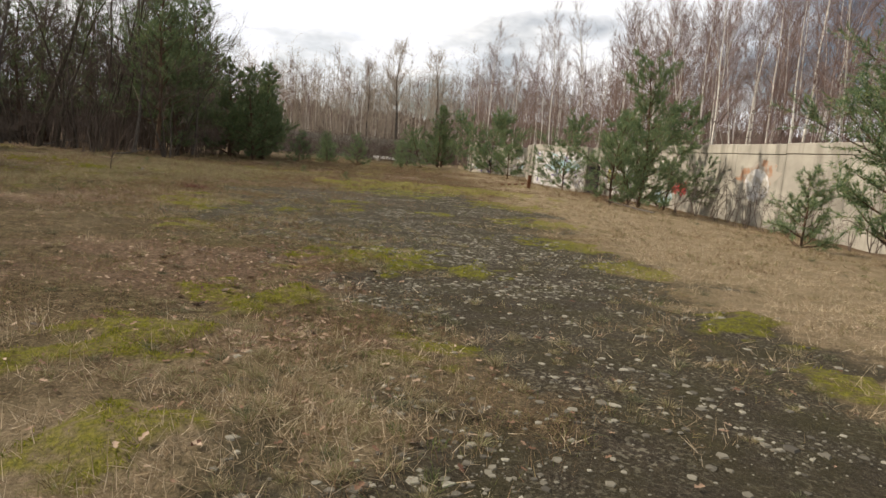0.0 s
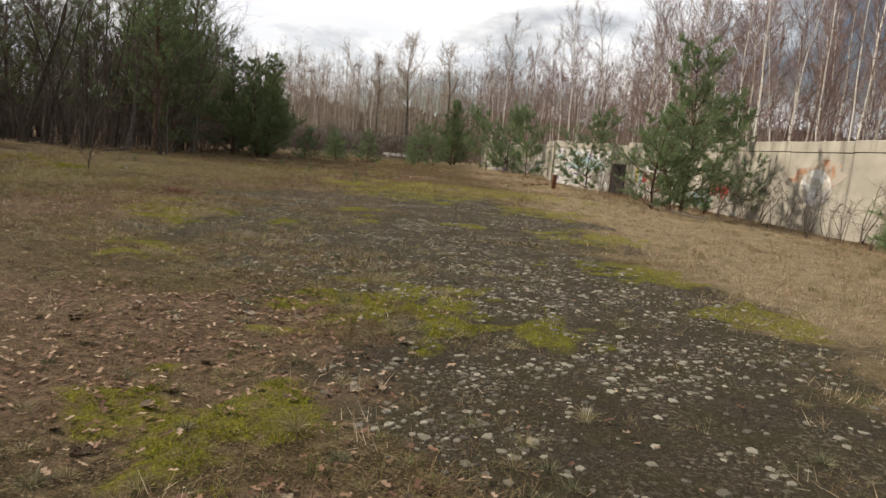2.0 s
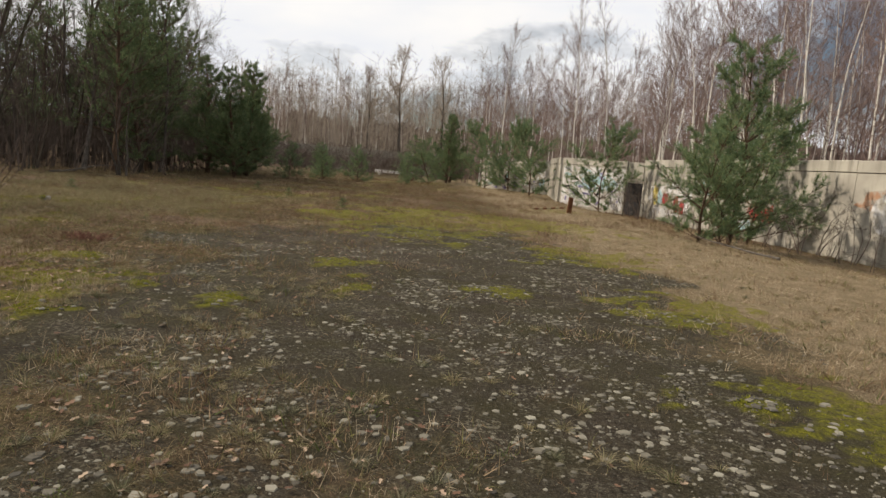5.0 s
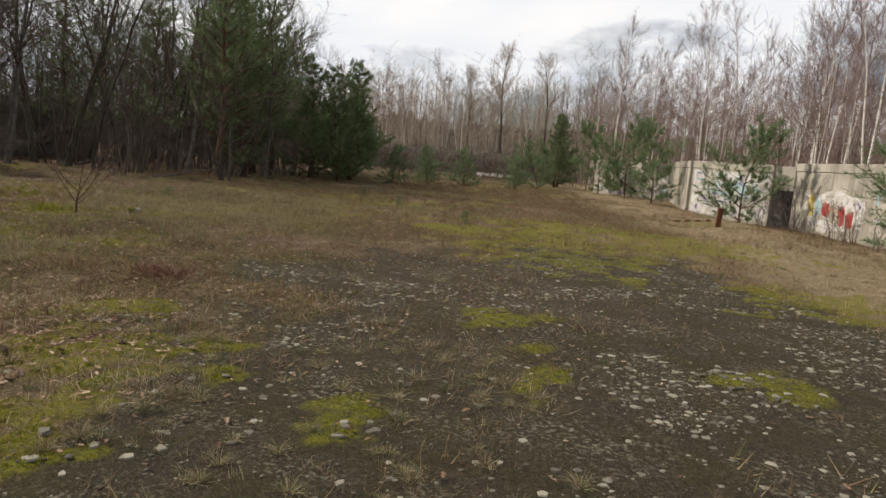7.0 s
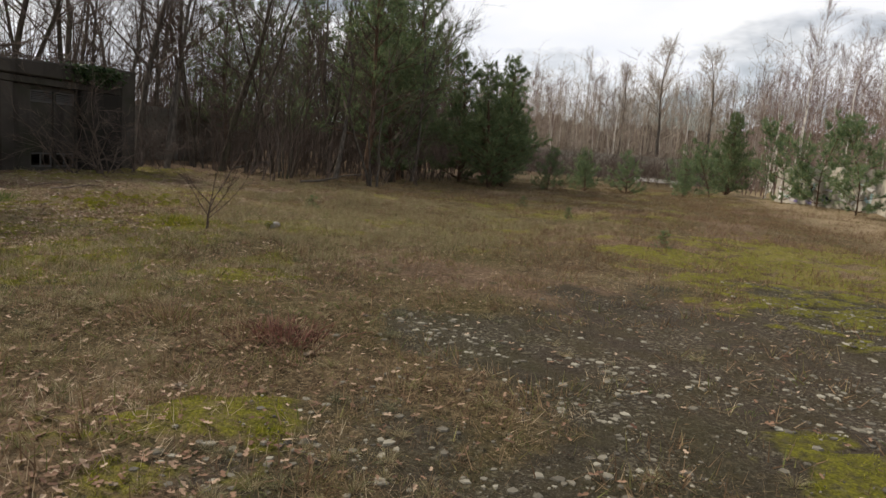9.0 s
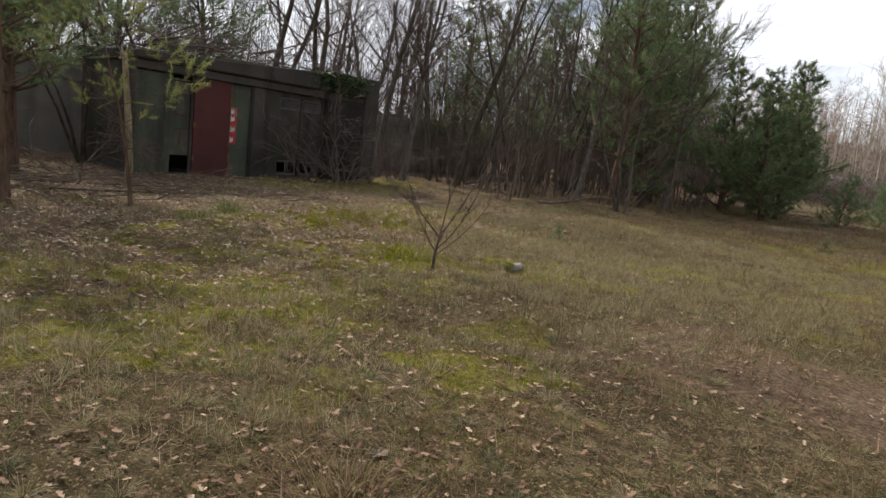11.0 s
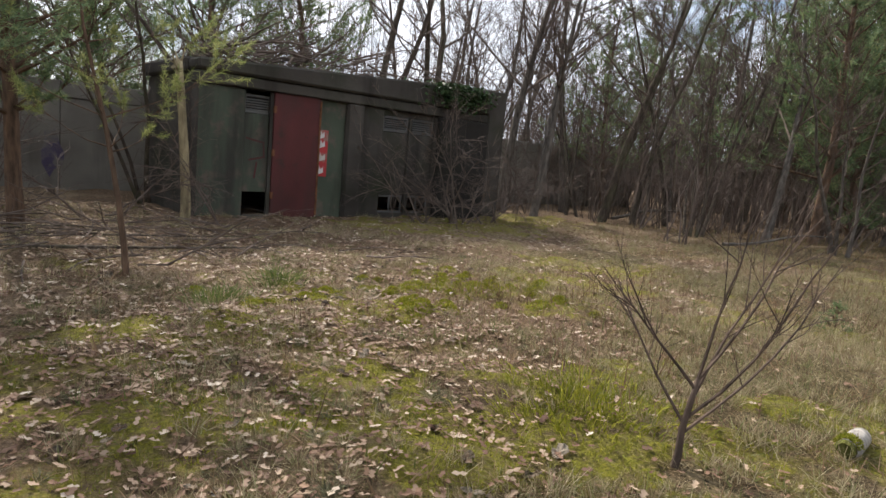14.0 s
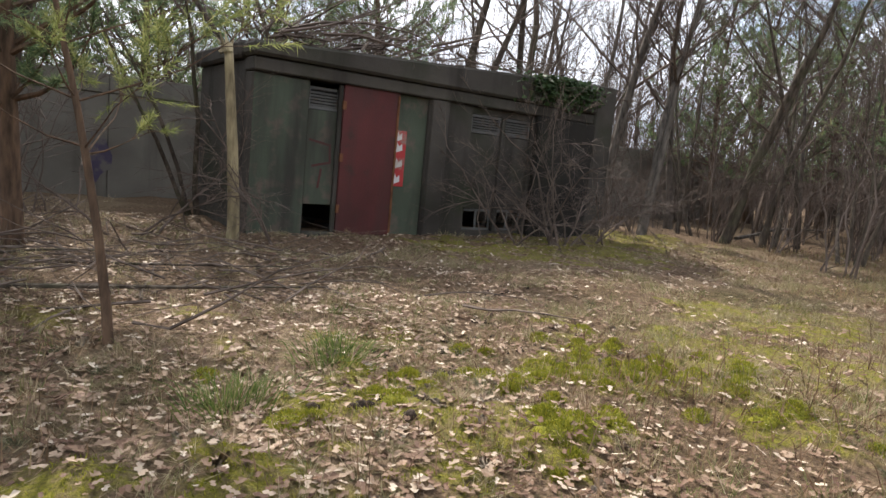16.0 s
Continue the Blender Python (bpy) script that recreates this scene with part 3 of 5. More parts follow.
def bunker():
    b = thing("bunker", BUNK, "low abandoned concrete bunker with a red door and faded green panels", "bunker")
    L, D = 7.6, 2.6
    # front wall, built round its openings
    cuts = [(-0.0, 0.88, 0, 2.32), (3.05, 3.98, 0, 2.32), (5.42, L, 0, 2.32)]
    for x0, x1, z0, z1 in cuts:
        part("wall", block(x0, 0, z0 - 0.3, x1, 0.3, z1, 0.02), BUNKER_WALL, b)
    part("wall", block(0.882, 0.06, 0.46, 1.42, 0.3, 1.9, 0.01), GREEN_PAINT, b, "faded green painted infill panel")
    part("wall", block(2.44, 0.06, -0.3, 3.048, 0.3, 2.32, 0.01), GREEN_PAINT, b, "faded green painted infill panel")
    part("wall", block(0.02, -0.012, -0.1, 0.86, -0.002, 2.3, 0.004), GREEN_PAINT, b, "faded green painted render")
    part("wall", block(3.982, 0.07, 0.5, 5.418, 0.3, 1.86, 0.01), BUNKER_WALL, b)
    part("wall", block(3.982, 0.07, -0.3, 5.418, 0.3, 0.1, 0.01), BUNKER_WALL, b)
    part("wall", block(3.982, 0.07, 2.2, 5.418, 0.3, 2.32, 0.01), BUNKER_WALL, b)
    part("pilaster", block(3.06, -0.07, -0.2, 3.42, -0.002, 2.318, 0.02), BUNKER_WALL, b)
    # deep shade at this bay is painted on as a near-black colour
    part("pilaster", block(5.46, -0.16, -0.2, 7.0, -0.002, 2.318, 0.03), SHADE_BLACK, b, "mossy concrete coloured near-black for shade")
    part("pilaster", block(7.02, -0.1, -0.2, L, 0.3, 3.12, 0.03), BUNKER_WALL, b)
    part("mullion", block(4.68, 0.0, 0.1, 4.76, 0.066, 2.2, 0.01), BUNKER_WALL, b)
    part("fascia", block(-0.02, -0.09, 2.33, 7.0, 0.3, 2.52, 0.02), BUNKER_WALL, b)
    bm = block(-0.06, -0.17, 2.535, 7.0, 0.32, 2.75, 0.04)
    for v in bm.verts:
        if v.co.z > 2.65:
            v.co.z += 0.055 * v.co.x - 0.02
    part("parapet", bm, BUNKER_WALL, b)
    part("side_wall", block(0, 0.302, -0.3, 0.3, D, 2.5, 0.02), BUNKER_WALL, b)
    part("side_wall", block(L - 0.3, 0.302, -0.3, L, D, 2.5, 0.02), BUNKER_WALL, b)
    part("rear_wall", block(0.302, D - 0.3, -0.3, L - 0.302, D, 2.5, 0.02), BUNKER_WALL, b)
    part("roof", block(-0.1, 0.33, 2.51, L + 0.05, D + 0.1, 2.76, 0.04), BUNKER_WALL, b)
    door = part("door", block(1.43, -0.03, 0.0, 2.43, 0.05, 2.33, 0.008), RED_DOOR, b, "dull red steel door, shut")
    part("door_frame", block(1.36, 0.0, 0.0, 1.428, 0.058, 2.318, 0.006), BUNKER_WALL, b)
    for z in (0.35, 1.15, 1.95):
        part("hinge", block(1.405, -0.055, z, 1.47, -0.03, z + 0.13, 0.005), RUST, door)
    part("edge_strip", block(2.39, -0.045, 0.05, 2.428, -0.031, 2.28, 0.003), RUST, door)
    sign = part("graffiti_panel", block(2.46, 0.045, 0.82, 2.66, 0.058, 1.74, 0.003), RED, b, "red sprayed strip with white marks")
    for k, (z, w) in enumerate(((0.86, 0.11), (1.12, 0.14), (1.38, 0.12), (1.56, 0.1))):
        bm = bmesh.new()
        bm.faces.new([bm.verts.new((2.475 + dx * w, 0.041, z + dz)) for dx, dz in ((0, 0), (1, 0.04), (0.9, 0.15), (0.45, 0.1), (0.1, 0.17))])
        part("white_mark", bm, WHITE, sign)
    for k, (x, z, q, w) in enumerate(((0.93, 1.45, 1.3, 1.38), (1.0, 1.05, 1.3, 1.12), (1.28, 1.4, 1.3, 1.1), (1.12, 0.72, 1.16, 1.02))):
        paint(b, "graffiti_stroke", bar(x, z, q, w, 0.035, 0.056 - 0.0006 * k), RED_DOOR, "faint red spray stroke", -0.001)

    def vent(x0, z0, x1, z1, y):
        # black backing plate stands in for the darkness behind the slats
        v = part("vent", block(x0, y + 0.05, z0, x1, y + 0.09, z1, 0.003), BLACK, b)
        for a in (block(x0, y, z0, x0 + 0.04, y + 0.05, z1, 0.003), block(x1 - 0.04, y, z0, x1, y + 0.05, z1, 0.003),
                  block(x0 + 0.041, y, z1 - 0.04, x1 - 0.041, y + 0.05, z1, 0.003), block(x0 + 0.041, y, z0, x1 - 0.041, y + 0.05, z0 + 0.04, 0.003)):
            part("vent_frame", a, SLAT, v)
        z = z0 + 0.06
        while z < z1 - 0.05:
            bm = block(x0 + 0.042, -0.02, -0.006, x1 - 0.042, 0.02, 0.006, 0)
            bmesh.ops.transform(bm, matrix=pose(0, y + 0.025, z, 35), verts=bm.verts)
            part("slat", bm, SLAT, v)
            z += 0.045
    vent(0.884, 1.91, 1.418, 2.24, 0.08)
    vent(3.99, 1.87, 4.675, 2.19, 0.06)
    vent(4.765, 1.87, 5.41, 2.19, 0.06)
    # low openings with frames, dark room behind
    for x0, x1 in ((3.99, 4.675), (4.765, 5.41)):
        w = part("window", block(x0, 0.09, 0.105, x1, 0.12, 0.15, 0.003), SLAT, b, "small grey window frame without glass")
        part("window_frame", block(x0, 0.09, 0.45, x1, 0.12, 0.495, 0.003), SLAT, w)
        for x in (x0, (x0 + x1) / 2 - 0.02, x1 - 0.04):
            part("window_frame", block(x, 0.09, 0.151, x + 0.04, 0.12, 0.449, 0.003), SLAT, w)
    part("floor_slab", block(0.31, 0.31, -0.2, L - 0.31, D - 0.31, 0.0, 0), BUNKER_WALL, b)
    part("hatch_sill", block(0.884, -0.16, -0.12, 1.418, 0.2, 0.03, 0.02), BUNKER_WALL, b, "broken concrete sill under a dark low hatch")
    # black strip puts the shade inside the low hatch into colour
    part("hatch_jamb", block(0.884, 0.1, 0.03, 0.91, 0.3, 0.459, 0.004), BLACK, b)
    return b


BUNKER = bunker()

# ---- trees ----


def limb_path(start, way, length, n, wob, rise, rng):
    p, d = np.array(start, float), np.array(way, float)
    d /= np.linalg.norm(d)
    out = [p.copy()]
    for _ in range(n):
        d = d + rng.normal(size=3) * wob + [0, 0, rise]
        d /= np.linalg.norm(d)
        p = p + d * length / n
        out.append(p.copy())
    return np.array(out)


def at_path(pts, s):
    k = np.clip(s * (len(pts) - 1), 0, len(pts) - 1.001)
    i = k.astype(int)
    f = (k - i)[:, None]
    return pts[i] * (1 - f) + pts[i + 1] * f, pts[np.minimum(i + 1, len(pts) - 1)] - pts[i]


def twigs(soup, pts, n, length, r, spread, rise, rng, sub=0, s0=0.15):
    p, d = at_path(pts, rng.uniform(s0, 1, n))
    d = d / (np.linalg.norm(d, axis=1, keepdims=True) + 1e-9)
    w = d + rng.normal(size=(n, 3)) * spread + [0, 0, rise]
    w /= np.linalg.norm(w, axis=1, keepdims=True)
    l = length * rng.uniform(0.5, 1.2, (n, 1))
    q = p + w * l
    cones(soup, p, q, r)
    if sub:
        f = rng.uniform(0.2, 0.95, (n, sub, 1))
        p2 = p[:, None] + (q - p)[:, None] * f
        w2 = w[:, None] + rng.normal(size=(n, sub, 3)) * spread + [0, 0, rise]
        w2 /= np.linalg.norm(w2, axis=2, keepdims=True)
        cones(soup, p2.reshape(-1, 3), (p2 + w2 * l[:, None] * 0.5).reshape(-1, 3), r * 0.65)


def bare_tree(name, seed, h, r, mats, label, limbs=20, stems=1, lean=(0, 0), first=0.3, spread=0.55, reach=0.26, wob=0.06, rise=0.12, tw=12, sub=3, tr=0.007, category="tree", group=""):
    rng = np.random.RandomState(seed)
    t = thing(name, Matrix(), label, category, group)
    wood, crown = Soup(), Soup()
    for k in range(stems):
        way = np.array([lean[0], lean[1], 1.0]) + (rng.normal(size=3) * [0.25, 0.25, 0] if stems > 1 else 0)
        hh = h * (1 if k == 0 else rng.uniform(0.7, 0.95))
        trunk = limb_path((0.12 * k * rng.normal(), 0.12 * k * rng.normal(), -0.15), way, hh + 0.15, 10, wob, 0.02, rng)
        rad = r * (1 - 0.95 * np.linspace(0, 1, 11) ** 1.1) * (1 if k == 0 else 0.8)
        rad[0] *= 1.35
        tube(wood, trunk, rad, 7)
        for s in rng.uniform(first, 0.97, limbs // stems):
            p, d = at_path(trunk, np.array([s]))
            a = rng.uniform(0, 2 * np.pi)
            up = rng.uniform(0.3, 1.1)
            way2 = np.array([np.cos(a) * spread * 2, np.sin(a) * spread * 2, up])
            ll = h * reach * (1.15 - 0.75 * s) * rng.uniform(0.6, 1.3)
            path = limb_path(p[0], way2, ll, 4, 0.16, rise, rng)
            r0 = np.interp(s, np.linspace(0, 1, 11), rad) * 0.45
            tube(crown, path, r0 * np.array([1, 0.75, 0.55, 0.35, 0.12]), 4)
            twigs(crown, path, tw, ll * 0.42, max(tr, r0 * 0.14), 0.42, rise * 1.2, rng, sub)
        twigs(crown, trunk[6:], tw * 2, h * 0.1, tr, 0.5, rise, rng, sub)
    piece("trunk", wood, mats[0], t, smooth=True)
    piece("crown", crown, mats[1], t)
    return t


def pine_tree(name, seed, h, r, label, needle_mat, whorls=11, per=5, first=0.12, reach=0.3, tufts=9, count=16, nl=0.16, nw=0.006, lean=(0, 0), droop=0.0, wob=0.03, thick=1.0, tip=0.3, taper=0.8, group=""):
    rng = np.random.RandomState(seed)
    t = thing(name, Matrix(), label, "pine tree", group)
    wood, limbs, crown = Soup(), Soup(), Soup()
    trunk = limb_path((0, 0, -0.15), (lean[0], lean[1], 1), h + 0.15, 9, wob, 0.02, rng)
    rad = r * (1 - 0.93 * np.linspace(0, 1, 10))
    tube(wood, trunk, rad, 7)
    for k, s in enumerate(np.linspace(first, 0.97, whorls)):
        p, _ = at_path(trunk, np.array([s]))
        a0 = rng.uniform(0, 6.28)
        for j in range(per):
            a = a0 + j * 2 * np.pi / per + rng.normal() * 0.3
            ll = h * reach * (1.12 - s) ** taper * rng.uniform(0.3, 1.4)
            path = limb_path(p[0] + rng.normal(size=3) * [0, 0, 0.04 * h / whorls], (np.cos(a), np.sin(a), 0.35 - droop + 0.5 * s), ll, 4, 0.12, 0.08, rng)
            r0 = thick * (0.3 * np.interp(s, np.linspace(0, 1, 10), rad) + 0.006)
            tube(limbs, path, r0 * np.array([1, 0.75, 0.5, 0.32, 0.12]), 4)
            # side shoots, each ending in a tuft of needles
            n = max(3, int(tufts * ll / (h * reach)))
            q, d = at_path(path, rng.uniform(tip, 1.0, n))
            d /= np.linalg.norm(d, axis=1, keepdims=True) + 1e-9
            w = d + rng.normal(size=(n, 3)) * 0.55 + [0, 0, 0.25]
            w /= np.linalg.norm(w, axis=1, keepdims=True)
            l = rng.uniform(0.5, 1.2, (n, 1)) * max(0.16, ll * 0.3)
            e = q + w * l
            cones(limbs, q, e, 0.006 * thick)
            f = rng.uniform(0.35, 1.05, (n, count, 1))
            base = q[:, None] + (e - q)[:, None] * f
            nway = w[:, None] * 0.8 + rng.normal(size=(n, count, 3)) * 0.62
            needles(crown, base.reshape(-1, 3), nway.reshape(-1, 3), nl * rng.uniform(0.6, 1.2, n * count), nw, rng)
    piece("trunk", wood, PINE_BARK, t, smooth=True)
    piece("branchwork", limbs, PINE_BARK, t)
    piece("needles", crown, needle_mat, t)
    return t


def plant(proto, places, scale=(0.85, 1.15), rng=random.Random(1), first=True, tilt=3):
    """Stands the prototype at the first place and copies at the others."""
    for k, (x, y) in enumerate(places):
        s = rng.uniform(*scale)
        m = pose(x, y, on_ground(x, y), rng.uniform(-tilt, tilt), rng.uniform(-tilt, tilt), rng.uniform(0, 360)) @ Matrix.Scale(s, 4)
        if k == 0 and first:
            proto.matrix_world = m
        else:
            c = copy_thing(proto, m)
            c.matrix_basis = m


def fill(n, box, keep, gap, rng):
    """Random plan points in a box that keep() accepts, at least gap apart."""
    out = []
    tries = 0
    while len(out) < n and tries < n * 60:
        tries += 1
        x, y = rng.uniform(box[0], box[2]), rng.uniform(box[1], box[3])
        if keep(x, y) and all((x - a) ** 2 + (y - b) ** 2 > gap * gap for a, b in out):
            out.append((x, y))
    return out


def split(places, k):
    return [places[i::k] for i in range(k)]


rt = random.Random(11)
# birches behind the concrete walls
birches = [bare_tree("birch_tree", 20 + i, h, r, (BIRCH, BIRCH_TWIG), "slender white-barked leafless birch behind the concrete wall", limbs=28, stems=s, first=0.3, spread=0.32, reach=0.22, wob=0.035, rise=0.14, tw=15, sub=3, tr=0.0065, category="birch", group="birches behind the wall")
           for i, (h, r, s) in enumerate(((13.5, 0.07, 1), (12.0, 0.055, 2), (14.5, 0.08, 1), (11.5, 0.05, 2), (13.0, 0.06, 1)))]


def behind_wall(x, y):
    line = wall_x(y) if y < 46 else np.interp(y, [46, 52, 57.5, 64, 80], [-1.5, -4, -10.5, -15, -18])
    return x > line + 1.2


near = fill(62, (2.5, 12, 20, 48), lambda x, y: behind_wall(x, y) and x < wall_x(y) + 11, 1.15, rt)
beyond = fill(46, (-16, 44, 20, 82), lambda x, y: behind_wall(x, y) and x < np.interp(y, [44, 82], [14, 6]), 1.5, rt)
for proto, places in zip(birches, split(near + beyond, 5)):
    plant(proto, places, (0.8, 1.15), rt)

# the dark mixed wood on the west side
woods = [bare_tree("bare_tree", 40 + i, h, r, (mt, TWIG), "leafless dark-barked forest tree with thin branches", limbs=21, stems=s, first=0.22, spread=0.5, reach=0.3, wob=0.07, rise=0.1, tw=14, sub=3, tr=0.006, category="tree", group="trees of the dark wood")
         for i, (h, r, s, mt) in enumerate(((12, 0.09, 1, BARK), (10.5, 0.065, 2, BARK), (13.5, 0.115, 1, BARK_GREY), (9, 0.05, 3, BARK), (11.5, 0.08, 1, BARK_GREY)))]


def edge_x(y):
    """The edge of the western wood."""
    return np.interp(y, [5, 12, 14, 21, 22, 27, 34, 45, 60, 75], [-19, -19.5, -27.5, -29, -25.2, -21, -20.5, -23.5, -31, -38])


def in_wood(x, y):
    p = BUNK.inverted() @ Vector((x, y, 0))
    return x < edge_x(y) - 0.4 and not (-1.2 < p.x < 8.4 and -1.5 < p.y < 5.4)


sun_way = Vector((-math.sin(SUN_AZ), math.cos(SUN_AZ)))


def glade(x, y):
    """The thin strip of wood towards the sun."""
    return x < -27 and abs((x + 14) * sun_way.y - (y - 15) * sun_way.x) < 6.5


front = fill(10, (-27, 3, -18, 60), lambda x, y: in_wood(x, y) and x > edge_x(y) - 3.5 and y < 26.5, 1.2, rt)
deep = fill(50, (-46, -4, -22, 75), lambda x, y: in_wood(x, y) and not glade(x, y) and x < edge_x(y) - (2.5 if y < 26.5 else 6), 1.7, rt)
deep += fill(20, (-46, 36, -27, 70), lambda x, y: x < edge_x(y) - 5, 1.8, rt)
deep += fill(9, (-46, 20, -26.5, 38), lambda x, y: in_wood(x, y) and x < edge_x(y) - 3, 1.5, rt)
for proto, places in zip(woods, split(front + deep, 5)):
    plant(proto, places, (0.85, 1.25), rt, tilt=6)
mixed = fill(8, (-27, 25, -21, 34), lambda x, y: x < edge_x(y) + 0.5, 1.3, rt)
for proto, places in zip(woods, split(mixed, 5)):
    plant(proto, places, (0.75, 1.0), rt, first=False, tilt=6)
low = fill(20, (-48, 1, -28.5, 19), lambda x, y: in_wood(x, y), 1.8, rt)
for proto, places in zip((woods[1], woods[4]), split(low, 2)):
    plant(proto, places, (0.6, 0.8), rt, first=False, tilt=6)

# far wood that closes the north
far_line = fill(48, (-62, 78, 12, 108), lambda x, y: y > 84 - 0.12 * (x + 10) or x < -30, 2.0, rt)
for proto, places in zip((birches[1], birches[3], birches[4]), split(far_line, 3)):
    plant(proto, places, (0.85, 1.15), rt, first=False)
silver = bare_tree("poplar_tree", 77, 14.0, 0.2, (BARK_GREY, SUNLIT_TWIG), "tall pale leafless poplar with a broad fan of twigs", limbs=50, first=0.3, spread=0.36, reach=0.25, tw=20, sub=5, tr=0.01)
plant(silver, [(-26, 84), (-21.5, 88), (-33, 90)], (0.95, 1.1), rt)

# pines
big_pines = [pine_tree("pine_tree", 60 + i, h, 0.13, "dark green Scots pine at the edge of the wood", NEEDLE, whorls=15, per=5, first=f, reach=0.3, tufts=20, count=30, nl=0.19, nw=0.011, wob=0.05, group="pines at the wood edge")
             for i, (h, f) in enumerate(((8.0, 0.07), (9.8, 0.18), (6.0, 0.05)))]
plant(big_pines[0], [(-21.4, 31.0), (-22.4, 32.6), (-26.2, 38.5)], (0.9, 1.1), rt)
plant(big_pines[1], [(-23.2, 33.5), (-21.2, 29.0), (-25.5, 36.5), (-27.5, 41.0), (-30.0, 34.0), (-33.0, 33.5), (-30.5, 29.5), (-34.0, 38.0), (-31.0, 40.0), (-28.5, 37.5), (-29.5, 11.8), (-30.0, 14.6), (-29.5, 17.4), (-32.0, 8.6), (-35.5, 12.0)], (0.9, 1.15), rt)
plant(big_pines[2], [(-18.7, 34.4), (-19.4, 36.8), (-21.3, 36.0), (-20.6, 38.6), (-23.6, 42.5), (-25.5, 48.0), (-14, 62), (-13.5, 58.5)], (0.88, 1.05), rt)
young = [pine_tree("young_pine", 80 + i, h, 0.05, "young bushy green pine standing on dry grass", mt, whorls=8, per=5, first=0.07, reach=0.5, tufts=tf, count=ct, nl=0.17 + 0.05 * (i == 2), nw=0.007 + 0.005 * (i == 2), wob=0.09, taper=0.55, group="young pines in the clearing")
         for i, (h, mt, tf, ct) in enumerate(((2.0, NEEDLE_BLUE, 13, 24), (3.4, NEEDLE_BLUE, 20, 30), (4.6, NEEDLE_BLUE, 20, 32)))]
plant(young[0], [(6.2, 14.4), (-16.9, 41.0), (-15.2, 42.5), (-18.9, 45.6), (-17.5, 38.0), (-13.5, 47)], (0.75, 1.1), rt)
plant(young[1], [(2.2, 23.8), (2.9, 24.6), (-12.8, 50.5), (-15.5, 55)], (0.9, 1.05), rt)
plant(young[2], [(-0.6, 41.2), (-5.2, 47.8), (-9.4, 54.4), (4.6, 29.5), (-7.3, 52.6)], (0.95, 1.1), rt)
tall = pine_tree("pine_tree", 91, 6.0, 0.09, "green pine with reddish trunk beside the concrete wall", NEEDLE_BLUE, whorls=12, per=6, first=0.08, reach=0.33, tufts=22, count=30, nl=0.17, nw=0.009, wob=0.09, taper=0.5)
plant(tall, [(3.3, 25.6), (7.3, 12.6)], (0.9, 0.95), rt)

# ---- undergrowth and far woods ----
bushes = [bare_tree("bare_shrub", 100 + i, h, 0.022, (TWIG, TWIG), "tangled leafless shrub in the undergrowth", limbs=15, stems=5, first=0.1, spread=0.6, reach=0.45, wob=0.16, rise=0.03, tw=6, sub=2, tr=0.005, category="shrub", group="shrubs of the undergrowth")
          for i, h in enumerate((2.4, 3.2, 4.2))]
brush = fill(34, (-27, 20, -19, 62), lambda x, y: in_wood(x, y) and x > edge_x(y) - 2.2, 0.8, rt)
brush += fill(26, (-36, 2, -20, 34), lambda x, y: in_wood(x, y), 1.3, rt)
brush += [(-20.2, 23.5), (-20.6, 26.2), (-19.9, 28.4), (-19.6, 30.4), (-22.6, 19.2), (-22.3, 18.4)]
for proto, places in zip(bushes, split(brush, 3)):
    plant(proto, places, (0.75, 1.2), rt, tilt=10)
strip = fill(40, (-2, 16, 11, 46), lambda x, y: 0.35 < wall_x(y) - x < 1.7 and y < 41.5, 0.8, rt)
for proto, places in zip(bushes, split(strip, 3)):
    plant(proto, places, (0.4, 0.8), rt, first=False, tilt=10)


def thicket(name, label, spots, mat, seed, h=(5, 12), r=(0.03, 0.09), tw=9, spread=0.45, twig=0.014):
    """A far stand of thin leafless stems with twigs, too many to count."""
    rng = np.random.RandomState(seed)
    p = np.array(spots)
    n = len(p)
    base = np.column_stack([p, np.full(n, -0.2)])
    top = base + np.column_stack([rng.normal(size=(n, 2)) * 0.5, rng.uniform(*h, n)])
    s = Soup()
    cones(s, base, top, rng.uniform(*r, n))
    f = rng.uniform(0.12, 0.98, (n, tw, 1))
    q = base[:, None] + (top - base)[:, None] * f
    w = rng.normal(size=(n, tw, 3)) * [spread, spread, 0.15] + [0, 0, 0.5]
    e = q + w * (rng.uniform(0.8, 2.6, (n, tw, 1)))
    cones(s, q.reshape(-1, 3), e.reshape(-1, 3), twig)
    f2 = rng.uniform(0.2, 0.9, (n, tw, 2, 1))
    q2 = q[:, :, None] + (e - q)[:, :, None] * f2
    w2 = rng.normal(size=(n, tw, 2, 3)) * 0.5 + [0, 0, 0.35]
    cones(s, q2.reshape(-1, 3), (q2 + w2 * 0.9).reshape(-1, 3), twig * 0.65)
    return tagged(piece(name, s, mat), label, "woodland", kind="stuff")


rw = np.random.RandomState(3)


def scatter_in(n, box, keep):
    x, y = rw.uniform(box[0], box[2], n), rw.uniform(box[1], box[3], n)
    k = keep(x, y)
    return np.column_stack([x[k], y[k]])


